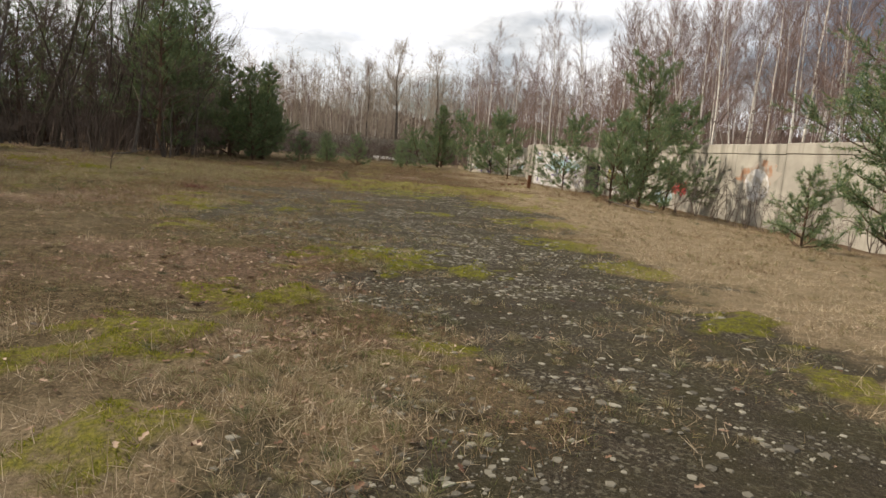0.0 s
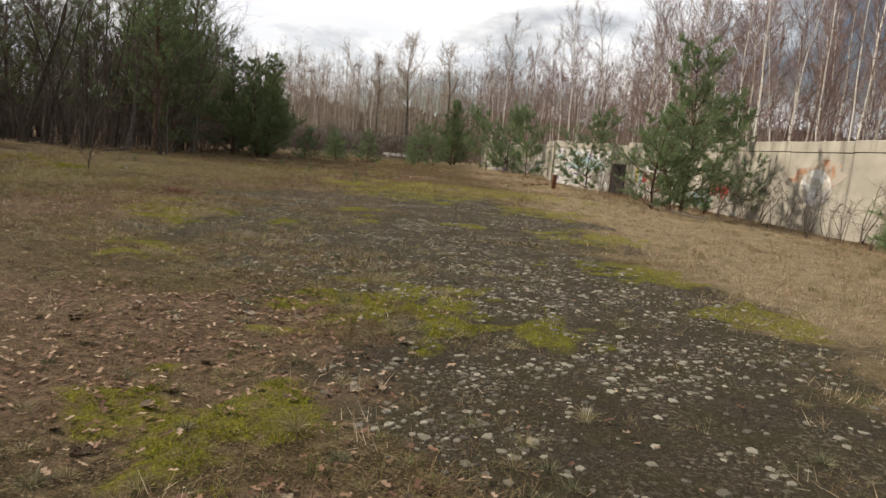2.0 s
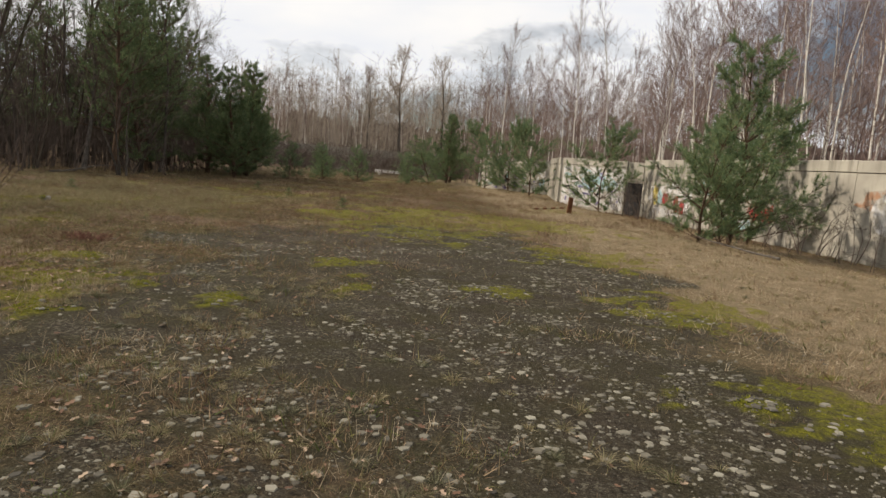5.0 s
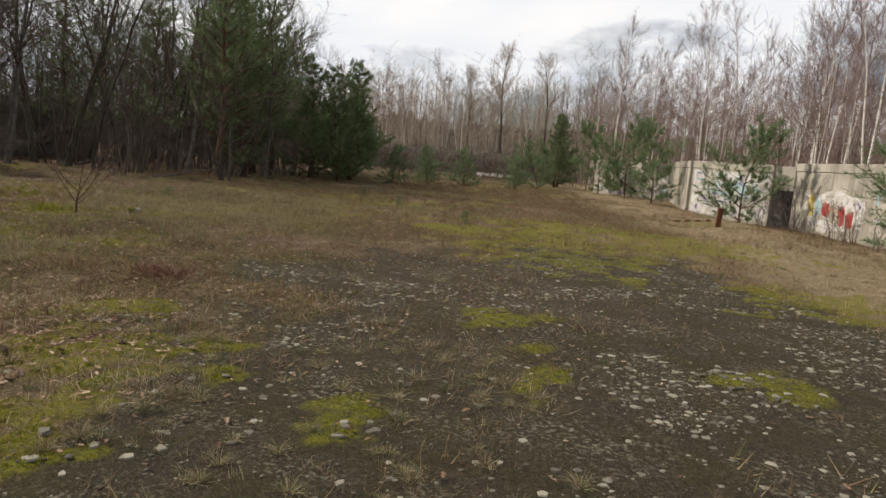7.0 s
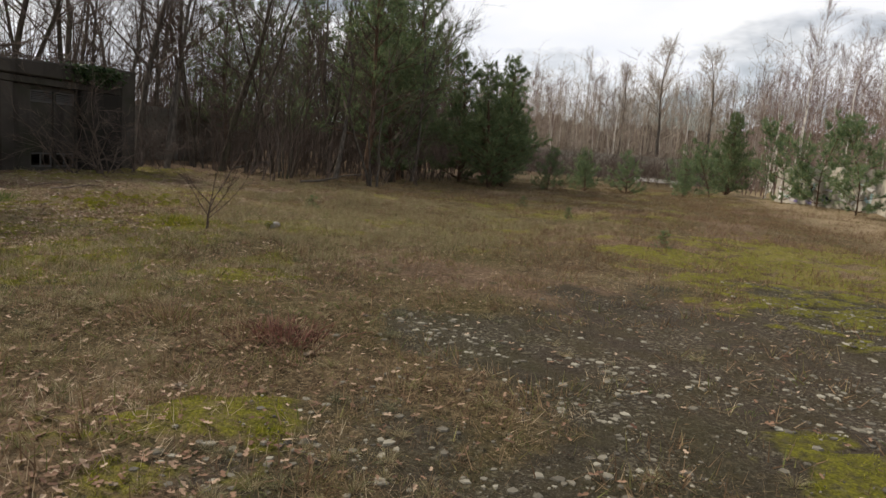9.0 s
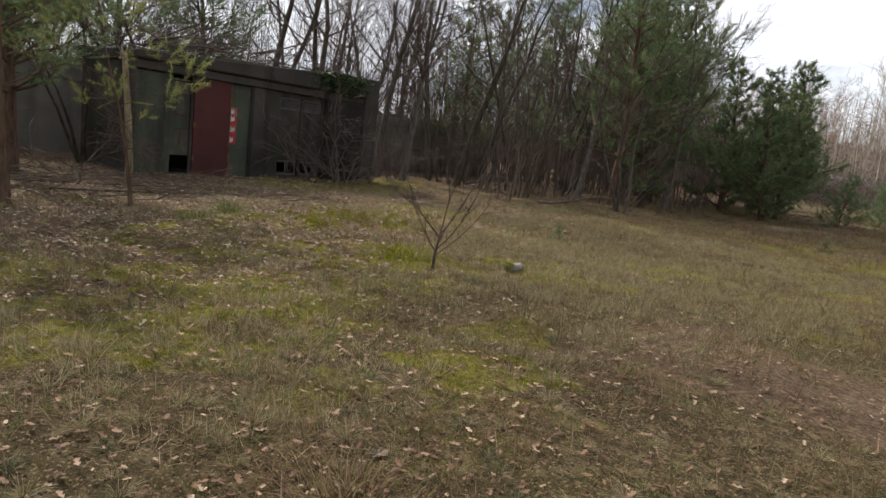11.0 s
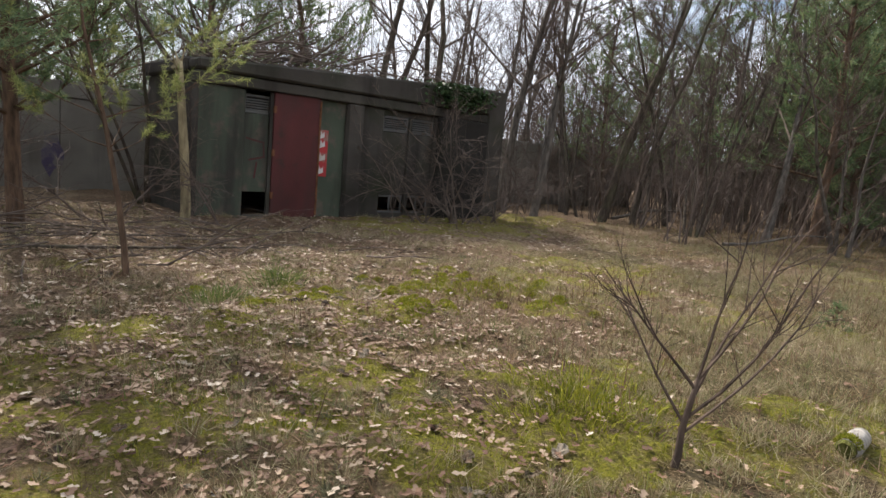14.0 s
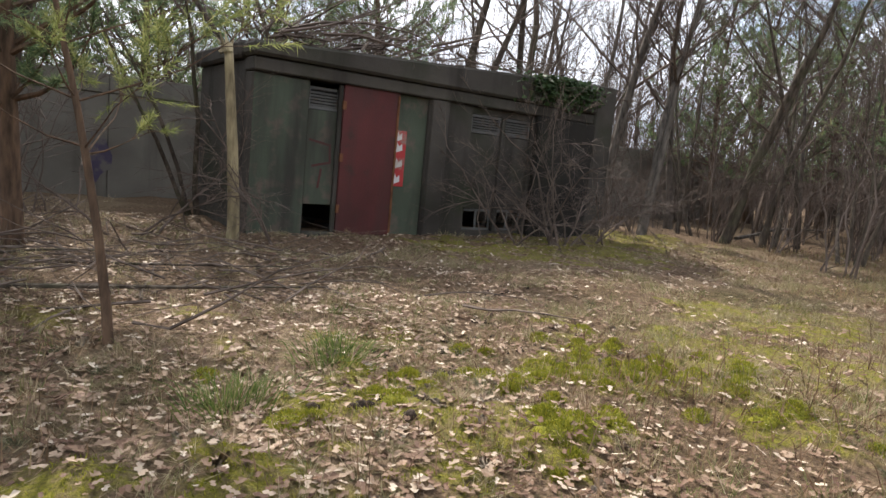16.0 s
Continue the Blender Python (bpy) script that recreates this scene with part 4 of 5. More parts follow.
thicket("west_thicket", "dense dark leafless undergrowth deep in the wood", scatter_in(1500, (-56, -6, -20, 34), lambda x, y: (x < edge_x(y) - 1.5) & ~((x > -31.5) & (y > 11) & (y < 23))), TWIG, 7, (1.0, 4.5), (0.012, 0.035), 8, 0.6, 0.01)
thicket("pole_wood", "slender dark stems of a leafless young wood", scatter_in(340, (-56, -4, -27, 27), lambda x, y: (x < -30) & (np.abs((x + 14) * sun_way.y - (y - 15) * sun_way.x) > 5)), TWIG, 17, (7, 12), (0.02, 0.055), 12, 0.4, 0.01)
thicket("dark_wood", "dense dark stems of a leafless wood", scatter_in(1200, (-52, 27, -21, 80), lambda x, y: x < edge_x(y) - 4.5), TWIG, 18, (4, 9.5), (0.025, 0.07), 15, 0.5, 0.014)
thicket("north_thicket", "brown leafless wood closing the far end, coloured pale as if sunlit", scatter_in(1300, (-75, 84, 22, 120), lambda x, y: y > 82), SUNLIT_TWIG, 8, (9.5, 16), (0.04, 0.1), 18, 0.5, 0.024)
thicket("east_thicket", "reddish brown leafless birch wood behind the wall", scatter_in(1400, (-14, 12, 34, 86), lambda x, y: x > np.interp(y, [10, 46, 53, 58, 64, 90], [14.8, 1.8, -3.5, -9.5, -14, -15])), BIRCH_TWIG, 9, (4, 13), (0.02, 0.045), 16, 0.45, 0.014)
thicket("low_scrub", "low brown scrub along the foot of the far wood", scatter_in(900, (-40, 56, -2, 86), lambda x, y: (y > 62 + 0.2 * (x + 20)) & (x < -15) | (y > 80)), TWIG, 10, (1.0, 3.0), (0.01, 0.02), 8, 0.6, 0.02)


def backdrop(name, pts, h, mat, seed):
    """A distant wood edge with an uneven top."""
    rng = np.random.RandomState(seed)
    s = Soup()
    for (x0, y0), (x1, y1) in zip(pts, pts[1:]):
        n = int(math.hypot(x1 - x0, y1 - y0) / 0.3)
        t = np.linspace(0, 1, n)
        top = h * (0.7 + 0.3 * vnoise(t * n, t * 0, 30, seed)) + rng.uniform(-0.06, 0.06, n) * h
        bx, by = x0 + (x1 - x0) * t, y0 + (y1 - y0) * t
        v = np.concatenate([np.column_stack([bx, by, np.full(n, -1.0)]), np.column_stack([bx, by, top])])
        s.add(v, [[i, i + 1, n + i + 1, n + i] for i in range(n - 1)])
    tagged(piece(name, s, mat), "distant brown leafless wood", "woodland", kind="structure")


FAR_WOOD = bark_mat("distant_wood", (0.05, 0.04, 0.034), (0.15, 0.12, 0.1), scale=4.0)
backdrop("backdrop_north", [(-90, 118), (60, 122)], 10, FAR_WOOD, 1)
backdrop("backdrop_west", [(-60, -40), (-64, 120)], 4.5, FAR_WOOD, 2)
backdrop("backdrop_east", [(42, -20), (36, 120)], 9, FAR_WOOD, 3)

# ---- single things ----
near_pine = pine_tree("young_pine", 131, 3.5, 0.034, "young pine with a bare lower trunk and sparse needles coloured yellow-green as if sunlit", NEEDLE_LIT, whorls=8, per=4, first=0.36, reach=0.46, tufts=15, count=70, nl=0.075, nw=0.0025, lean=(-0.03, -0.09), droop=0.3, wob=0.05, thick=0.6, tip=0.6)
near_pine.matrix_world = pose(-16.75, 12.95, on_ground(-16.75, 12.95), 0, 0, 20)
edge_pine = pine_tree("young_pine", 133, 4.8, 0.07, "grey-green pine with a slim trunk and drooping boughs", NEEDLE_BLUE, whorls=10, per=4, first=0.34, reach=0.46, tufts=15, count=60, nl=0.085, nw=0.003, droop=0.2, wob=0.05, thick=0.6, tip=0.45)
edge_pine.matrix_world = pose(-16.6, 11.4, on_ground(-16.6, 11.4), 0, 0, 40)
side_pine = pine_tree("pine_tree", 132, 6.5, 0.11, "dark pine with low dead branches beside the bunker", NEEDLE, whorls=12, per=5, first=0.24, reach=0.3, tufts=20, count=40, nl=0.14, nw=0.006, wob=0.04)
side_pine.matrix_world = pose(-18.2, 10.6, on_ground(-18.2, 10.6), 0, 0, 70)
for x, y, a in ((-20.0, 11.6, 200), (-25.5, 9.0, 40), (-28.0, 10.5, 120)):
    copy_thing(side_pine, pose(x, y, on_ground(x, y), 0, 0, a))


def sapling():
    rng = np.random.RandomState(8)
    t = thing("sapling", pose(-12.19, 15.28, on_ground(-12.19, 15.28)) @ Matrix.Scale(1.18, 4), "leafless sapling with a fan of thin limbs in mossy grass", "sapling")
    s = Soup()
    trunk = limb_path((0, 0, -0.06), (0.04, 0.1, 1), 0.42, 4, 0.06, 0.0, rng)
    tube(s, trunk, np.array([0.019, 0.016, 0.014, 0.012, 0.009]), 7)
    piece("trunk", s, SAPLING_BARK, t, smooth=True)
    # limbs: height on the trunk, sideways lean (south-west to north-east), lean in depth, length
    for q, side, deep, ll in ((0.45, 0.95, 0.1, 0.95), (0.6, 0.62, -0.2, 1.05), (0.75, 0.35, 0.25, 0.95), (0.98, 0.05, -0.1, 0.7), (0.55, -0.5, 0.2, 0.62), (0.9, -0.85, -0.15, 0.6), (0.98, 0.6, 0.3, 0.8)):
        p, _ = at_path(trunk, np.array([q]))
        w = np.array([0.5 * side - 0.86 * deep, 0.86 * side + 0.5 * deep, 0.75])
        path = limb_path(p[0], w / np.linalg.norm(w), ll, 6, 0.08, 0.03, rng)
        c = Soup()
        tube(c, path, 0.0072 * (1 - 0.75 * np.linspace(0, 1, 7)), 5)
        for f in rng.uniform(0.3, 0.9, 6):
            p2, d = at_path(path, np.array([f]))
            fork = limb_path(p2[0], d[0] / np.linalg.norm(d[0]) + rng.normal(size=3) * 0.4, rng.uniform(0.15, 0.4), 3, 0.1, 0.05, rng)
            tube(c, fork, 0.003 * np.array([1, 0.8, 0.55, 0.3]), 4)
            twigs(c, fork, 4, 0.12, 0.0018, 0.5, 0.1, rng)
        piece("limb", c, SAPLING_BARK, t)


sapling()


def leaning_tree(x, y, h, r, lean, seed, label, mats=(BARK, TWIG), stems=2):
    t = bare_tree("leaning_tree", seed, h, r, mats, label, limbs=22, stems=stems, lean=lean, first=0.3, spread=0.5, reach=0.34, wob=0.09, rise=0.08, tw=12, sub=3)
    t.matrix_world = pose(x, y, on_ground(x, y))


leaning_tree(-24.4, 24.6, 10, 0.1, (0.12, 0.28), 201, "mossy double-stemmed leaning forest tree without leaves")
leaning_tree(-25.2, 22.9, 9, 0.1, (0.0, 0.1), 202, "crooked pale-barked leafless tree beside the bunker", (BARK_GREY, TWIG), 1)
leaning_tree(-27.0, 18.9, 11, 0.13, (-0.05, -0.22), 203, "thick dark leafless tree leaning behind the bunker roof")
leaning_tree(-25.5, 15.6, 7.5, 0.09, (0.35, -0.5), 207, "dark leafless tree leaning over the bunker roof")
leaning_tree(-24.2, 13.2, 6.0, 0.05, (0.3, -0.1), 208, "thin leafless tree spreading twigs over the bunker corner", stems=3)
leaning_tree(-27.4, 20.4, 11, 0.15, (0.0, 0.05), 204, "thick dark forked leafless tree behind the bunker")
leaning_tree(-21.6, 25.4, 5.5, 0.05, (0.1, 0.2), 205, "many-stemmed leafless hazel at the wood edge", stems=5)
leaning_tree(-19.6, 27.4, 6, 0.055, (0.25, 0.1), 206, "leafless tree with drooping pale dead branches", (BARK_GREY, TWIG), 3)


def snag():
    rng = np.random.RandomState(2)
    t = thing("tree_snag", pose(-21.55, 13.72, 0), "barkless broken dead trunk in front of the bunker", "dead trunk")
    s, w = Soup(), Soup()
    path = limb_path((0, 0, -0.15), (0.0, 0.03, 1), 2.7, 8, 0.035, 0.02, rng)
    tube(s, path, 0.085 * (1 - 0.4 * np.linspace(0, 1, 9)) * (1 + 0.1 * rng.rand(9)), 10)
    cones(w, np.tile(path[-1], (7, 1)) + rng.normal(size=(7, 3)) * [0.05, 0.05, 0.02] - [0, 0, 0.1], np.tile(path[-1], (7, 1)) + rng.normal(size=(7, 3)) * [0.06, 0.06, 0.12] + [0, 0, 0.15], 0.035)
    piece("trunk", s, SNAG, t, smooth=True)
    piece("splinters", w, SNAG, t)


snag()


def log():
    t = thing("log", pose(-12.1, 16.47, on_ground(-12.1, 16.47) + 0.05, 0, 3, 108), "short grey sawn log with a mossy end on the grass", "log")
    s, e = Soup(), Soup()
    x = np.array([-0.17, -0.155, -0.07, 0.04, 0.14, 0.16])
    tube(s, np.column_stack([x, 0.01 * np.sin(9 * x), 0 * x]), np.array([0.046, 0.054, 0.056, 0.058, 0.055, 0.036]), 12)
    tube(e, np.column_stack([[-0.19, -0.171], [0, 0], [0, 0]]), np.array([0.035, 0.05]), 12)
    piece("bark", s, LOG_BARK, t, "weathered grey bark", True)
    piece("end_grain", e, MOSSY_WOOD, t, "dark mossy sawn end")
    rng = np.random.RandomState(5)
    m = Soup()
    a, u = rng.uniform(-1.3, 1.3, 420), rng.uniform(-0.17, -0.08, 420)
    o = np.column_stack([0 * a, np.sin(a), np.cos(a)])
    needles(m, np.column_stack([u, 0.054 * o[:, 1], 0.054 * o[:, 2]]), o + rng.normal(size=(420, 3)) * 0.5, 0.022 * rng.uniform(0.5, 1.2, 420), 0.006, rng)
    piece("moss", m, MOSS, t, "yellow-green moss pad")


log()


def marker_post():
    t = thing("marker_post", pose(-1.72, 31.6, on_ground(-1.72, 31.6), 0, 3, 20), "short rusty iron post leaning in dry grass", "post")
    part("shaft", block(-0.09, -0.05, -0.1, 0.09, 0.05, 0.62, 0.012), RUST, t)
    part("cap", block(-0.1, -0.06, 0.621, 0.1, 0.06, 0.66, 0.01), RUST, t)
    r = thing("striped_rail", pose(-1.95, 31.65, on_ground(-2.5, 31.7) + 0.2, 0, 7, 175), "pale banded wooden rail lying against the post", "rail")
    for k in range(8):
        part("band", block(0.17 * k, -0.035, -0.035, 0.17 * k + 0.168, 0.035, 0.035, 0.006), SNAG if k % 2 else RUST, r)


marker_post()
beam = thing("white_beam", pose(-18.9, 67.5, 0.0, 0, 0, 164), "long white concrete beam lying on low blocks", "beam")
part("beam_body", block(0, -0.15, 0.25, 5.0, 0.15, 0.55, 0.02), WHITE, beam)
for x in (0.6, 4.2):
    part("support", block(x, -0.14, -0.2, x + 0.3, 0.14, 0.249, 0.01), CONCRETE, beam)


def fallen(name, start, way, length, r, seed, label, mat=BARK, tw=14):
    rng = np.random.RandomState(seed)
    t = thing(name, pose(start[0], start[1], on_ground(*start) + r), label, "branch")
    s, c = Soup(), Soup()
    path = limb_path((0, 0, 0.02), (*way, 0.02), length, 7, 0.05, 0.0, rng)
    path[:, 2] = np.clip(path[:, 2], 0.0, 0.3)
    tube(s, path, r * (1 - 0.75 * np.linspace(0, 1, 8)), 6)
    twigs(c, path, tw, 0.5, 0.006, 0.6, 0.12, rng, 2)
    piece("bough", s, mat, t)
    tagged(piece("twigwork", c, TWIG, t), kind="stuff")


fallen("fallen_branch", (-18.0, 11.0), (-0.18, 1.0), 3.6, 0.028, 1, "long fallen branch lying across brown leaves")
fallen("fallen_branch", (-19.2, 11.4), (-0.1, 1.0), 3.0, 0.02, 2, "fallen branch lying across brown leaves")
fallen("fallen_branch", (-18.7, 10.3), (-0.5, 0.9), 2.5, 0.025, 3, "thin fallen branch among brush")
fallen("fallen_branch", (-21.0, 13.4), (0.3, 1.0), 1.8, 0.016, 4, "pale dead twig branch before the bunker", SNAG)
fallen("fallen_branch", (-25.0, 25.5), (-0.2, 1.0), 4.5, 0.05, 5, "fallen mossy branch at the wood edge", BARK_GREY)
fallen("fallen_branch", (-20.2, 24.6), (0.1, 1.0), 3.5, 0.04, 6, "fallen grey branch under the shrubs", BARK_GREY)
fallen("fallen_branch", (3.6, 21.0), (-0.6, 0.8), 2.6, 0.035, 7, "fallen stick on dry grass near the wall", BARK_GREY)


def twig_heap():
    """Dead twigs strewn over the leaves before the bunker."""
    rng = np.random.RandomState(77)
    s = Soup()
    for k in range(150):
        x, y = rng.normal(-19.3, 1.1), rng.normal(12.2, 1.4)
        a = rng.uniform(0, 6.28)
        path = limb_path((x, y, on_ground(x, y) + rng.uniform(0.01, 0.12)), (math.cos(a), math.sin(a), rng.uniform(-0.05, 0.15)), rng.uniform(0.5, 1.9), 4, 0.14, -0.03, rng)
        tube(s, path, rng.uniform(0.004, 0.014) * np.array([1, 0.85, 0.65, 0.45, 0.2]), 4)
        twigs(s, path, 4, 0.3, 0.003, 0.5, 0.02, rng)
    tagged(piece("dead_twigs", s, TWIG), "dead twigs strewn over brown leaves", "twigs", kind="stuff")


twig_heap()


def roof_brush():
    """Dead branches and bark lying over the bunker roof."""
    rng = np.random.RandomState(12)
    t = thing("roof_debris", BUNK @ pose(0, 0, 2.76), "dead branches and litter heaped on the bunker roof", "brushwood", kind="stuff")
    s = Soup()
    for k in range(110):
        x, y = rng.uniform(-0.3, 6.9) * rng.uniform(0.5, 1), rng.uniform(-0.35, 1.6)
        a = rng.normal() * 0.5 + (0 if rng.rand() < 0.7 else 1.5)
        path = limb_path((x, y, 0.03 + 0.055 * x * (y < 0.35) + 0.25 * rng.rand()), (math.cos(a), math.sin(a) - 0.15, rng.uniform(-0.02, 0.18 + 0.35 * (x < 3.5))), rng.uniform(0.8, 2.8), 4, 0.13, -0.03, rng)
        r0 = rng.uniform(0.01, 0.03)
        tube(s, path, r0 * np.array([1, 0.8, 0.6, 0.4, 0.15]), 4)
        twigs(s, path, 9, 0.5, 0.006, 0.5, -0.02, rng, 2)
    piece("dead_branch", s, TWIG, t)


roof_brush()


def ivy():
    rng = np.random.RandomState(6)
    t = thing("ivy", BUNK, "dark green ivy hanging over the bunker parapet", "ivy")
    stems, s = Soup(), Soup()
    n = 900
    x = 5.9 + rng.normal(size=n) * 0.45
    z = 2.98 - np.abs(rng.normal(size=n)) * 0.22 + 0.12 * rng.rand(n)
    p = np.column_stack([x, -0.2 - 0.1 * rng.rand(n), z])
    a = rng.normal(size=(n, 3)) * [0.6, 0.4, 0.5] + [0, -0.4, -0.2]
    for k in range(16):
        x0 = rng.uniform(5.2, 6.6)
        path = limb_path((x0, -0.19, 3.0), (rng.normal() * 0.2, -0.05, -1), rng.uniform(0.5, 1.3), 4, 0.12, -0.1, rng)
        tube(stems, path, 0.006 * np.array([1, 0.9, 0.8, 0.6, 0.3]), 4)
    blades(s, p, a, 0.09, 0.035, 0.4, rng)
    piece("foliage", s, IVY, t)
    piece("runner", stems, TWIG, t)


ivy()


def facade_brush(u, v, seed, spread, n):
    rng = np.random.RandomState(seed)
    p = BUNK @ Vector((u, v, 0))
    t = thing("bare_shrub", pose(p.x, p.y, on_ground(p.x, p.y)), "leafless shrub with drooping twigs against the bunker front", "shrub", "shrubs of the undergrowth")
    for k in range(n):
        s = Soup()
        a = rng.uniform(0, 6.28)
        path = limb_path((0.1 * rng.normal(), 0.1 * rng.normal(), -0.1), (math.cos(a) * spread, math.sin(a) * spread, 1.0), rng.uniform(1.4, 2.4), 6, 0.14, -0.06, rng)
        tube(s, path, 0.02 * (1 - 0.8 * np.linspace(0, 1, 7)), 5)
        for q in rng.uniform(0.3, 1, 7):
            c, d = at_path(path, np.array([q]))
            b = limb_path(c[0], d[0] / np.linalg.norm(d[0]) + rng.normal(size=3) * 0.7, rng.uniform(0.5, 1.1), 4, 0.16, -0.08, rng)
            tube(s, b, 0.009 * np.array([1, 0.8, 0.6, 0.4, 0.15]), 4)
            twigs(s, b, 12, 0.45, 0.0042, 0.6, -0.08, rng, 2)
        piece("stem", s, TWIG, t)


facade_brush(5.4, -1.1, 41, 0.9, 5)
facade_brush(6.6, -0.9, 42, 0.8, 5)
facade_brush(-1.6, -0.3, 44, 0.7, 3)
facade_brush(0.1, -0.9, 45, 0.8, 2)
facade_brush(4.3, -1.0, 46, 0.9, 2)

# ---- ground cover ----
WALKED = [(2.2, -1.0), (0.3, 3.0), (-1.5, 7.0), (-5.0, 10.6), (-9.0, 12.8), (-13.5, 14.2), (-17.0, 15.2)]
rs = np.random.RandomState(31)


def trail(x, y):
    """Distance from the trodden line, in metres."""
    d = np.full(np.shape(x), 1e9)
    for (x0, y0), (x1, y1) in zip(WALKED, WALKED[1:]):
        dx, dy = x1 - x0, y1 - y0
        t = np.clip(((x - x0) * dx + (y - y0) * dy) / (dx * dx + dy * dy), 0, 1)
        d = np.minimum(d, np.hypot(x - x0 - t * dx, y - y0 - t * dy))
    return d


def clear_of_walls(x, y):
    u, v = (x + 22.2) * -0.2886 + (y - 13.9) * 0.9575, (x + 22.2) * 0.9575 + (y - 13.9) * 0.2886
    return ((wall_x(y) - x > 0.15) | (y > 42)) & ~((u > -0.2) & (u < 7.8) & (v < 0.05))


def sow(n, density, spread=2.6, reach=9.0):
    """Plan points scattered about the trodden line, kept by a density of 0 to 1. A share goes over the wider clearing."""
    a = np.array(WALKED)
    seg = np.diff(a, axis=0)
    lens = np.hypot(*seg.T)
    k = rs.choice(len(seg), n, p=lens / lens.sum())
    p = a[k] + seg[k] * rs.rand(n, 1)
    p = p + rs.laplace(0, spread, (n, 2)) * rs.uniform(0.3, 1.0, (n, 1))
    m = n // 4
    p[:m] = np.column_stack([rs.uniform(-24, 8.5, m), rs.uniform(1, 30, m)])
    x, y = p.T
    keep = (rs.rand(n) < density(x, y)) & clear_of_walls(x, y) & (y > -1.5) & (x > -26)
    return x[keep], y[keep]


def stalks(name, x, y, per, length, width, lean, mat, label, patch=0.06):
    """Straight thin stalks, one face each."""
    n = len(x)
    c = np.repeat(np.column_stack([x, y]), per, 0) + rs.normal(size=(n * per, 2)) * patch
    p = np.column_stack([c, height(c[:, 0], c[:, 1]) - 0.008])
    a = np.repeat(rs.uniform(0, 2 * np.pi, n), per) + rs.normal(size=n * per) * 1.2
    tilt = np.abs(rs.normal(size=n * per)) * lean
    w = np.column_stack([np.cos(a) * tilt, np.sin(a) * tilt, np.ones(n * per)])
    s = Soup()
    needles(s, p, w, length * rs.uniform(0.4, 1.2, n * per), width, rs)
    return tagged(piece(name, s, mat), label, "grass", kind="stuff")


def cover(name, x, y, per, length, width, lean, mat, label, bend=0.45, patch=0.05, category="grass"):
    n = len(x)
    c = np.repeat(np.column_stack([x, y]), per, 0) + rs.normal(size=(n * per, 2)) * patch
    p = np.column_stack([c, height(c[:, 0], c[:, 1]) - 0.01])
    a = rs.uniform(0, 2 * np.pi, n * per)
    tilt = np.abs(rs.normal(size=n * per)) * lean
    w = np.column_stack([np.cos(a) * tilt, np.sin(a) * tilt, np.ones(n * per)])
    size = np.repeat(rs.uniform(0.6, 1.3, n), per) * rs.uniform(0.5, 1.1, n * per)
    s = Soup()
    blades(s, p, w, length * size, width, bend, rs)
    return tagged(piece(name, s, mat), label, category, kind="stuff")


grassy = lambda x, y: (1 - 0.95 * gravel(x, y)) * (1 - 0.9 * moss(x, y)) * (1 - 0.35 * litter(x, y))
clumpy = lambda x, y, k: step(0.38, 0.62, 0.5 * vnoise(x, y, 0.7, k) + 0.5 * vnoise(x, y, 0.22, k + 40))
GREY_TUFT = blades_mat("grey_tuft_grass", [(0.0, (0.045, 0.05, 0.028)), (0.5, (0.11, 0.115, 0.065)), (0.8, (0.2, 0.19, 0.115)), (1.0, (0.32, 0.28, 0.18))])
TUFT = blades_mat("tuft_grass", [(0.0, (0.1, 0.075, 0.038)), (0.4, (0.25, 0.2, 0.115)), (0.75, (0.42, 0.36, 0.23)), (0.88, (0.2, 0.21, 0.085)), (1.0, (0.12, 0.15, 0.055))])
x, y = sow(62000, lambda x, y: grassy(x, y) * (0.06 + 0.94 * clumpy(x, y, 21)))
stalks("dry_turf", x, y, 13, 0.09, 0.0018, 5.5, GRASS, "matted dry brown turf over the clearing", 0.045)
x, y = sow(13000, lambda x, y: grassy(x, y) * step(0.4, 0.8, vnoise(x, y, 0.45, 20)))
cover("dry_grass", x, y, 12, 0.13, 0.0015, 1.3, GRASS, "dry brown grass tufts", patch=0.03)
x, y = sow(62000, lambda x, y: blond(x, y) * (1 - 0.8 * moss(x, y)) * (0.2 + 0.8 * clumpy(x, y, 22)), 5.0)
stalks("blond_grass", x, y, 11, 0.13, 0.0022, 2.4, STRAW, "bleached straw-coloured grass tufts", 0.05)


def tussocks(name, x, y, per, length, width, mat, label):
    """Round tufts whose blades splay out and droop from one root."""
    n = len(x)
    a, tilt = rs.uniform(0, 2 * np.pi, n * per), 0.15 + np.abs(rs.normal(size=n * per)) * 1.3
    o = np.column_stack([np.cos(a), np.sin(a)])
    c = np.repeat(np.column_stack([x, y]), per, 0) + o * rs.uniform(0, 0.025, (n * per, 1))
    size = np.repeat(rs.uniform(0.55, 1.35, n), per) * rs.uniform(0.5, 1.1, n * per)
    s = Soup()
    blades(s, np.column_stack([c, height(c[:, 0], c[:, 1]) - 0.008]), np.column_stack([o * tilt[:, None], np.ones(n * per)]), length * size, width, 0.55, rs)
    return tagged(piece(name, s, mat), label, "grass", kind="stuff")


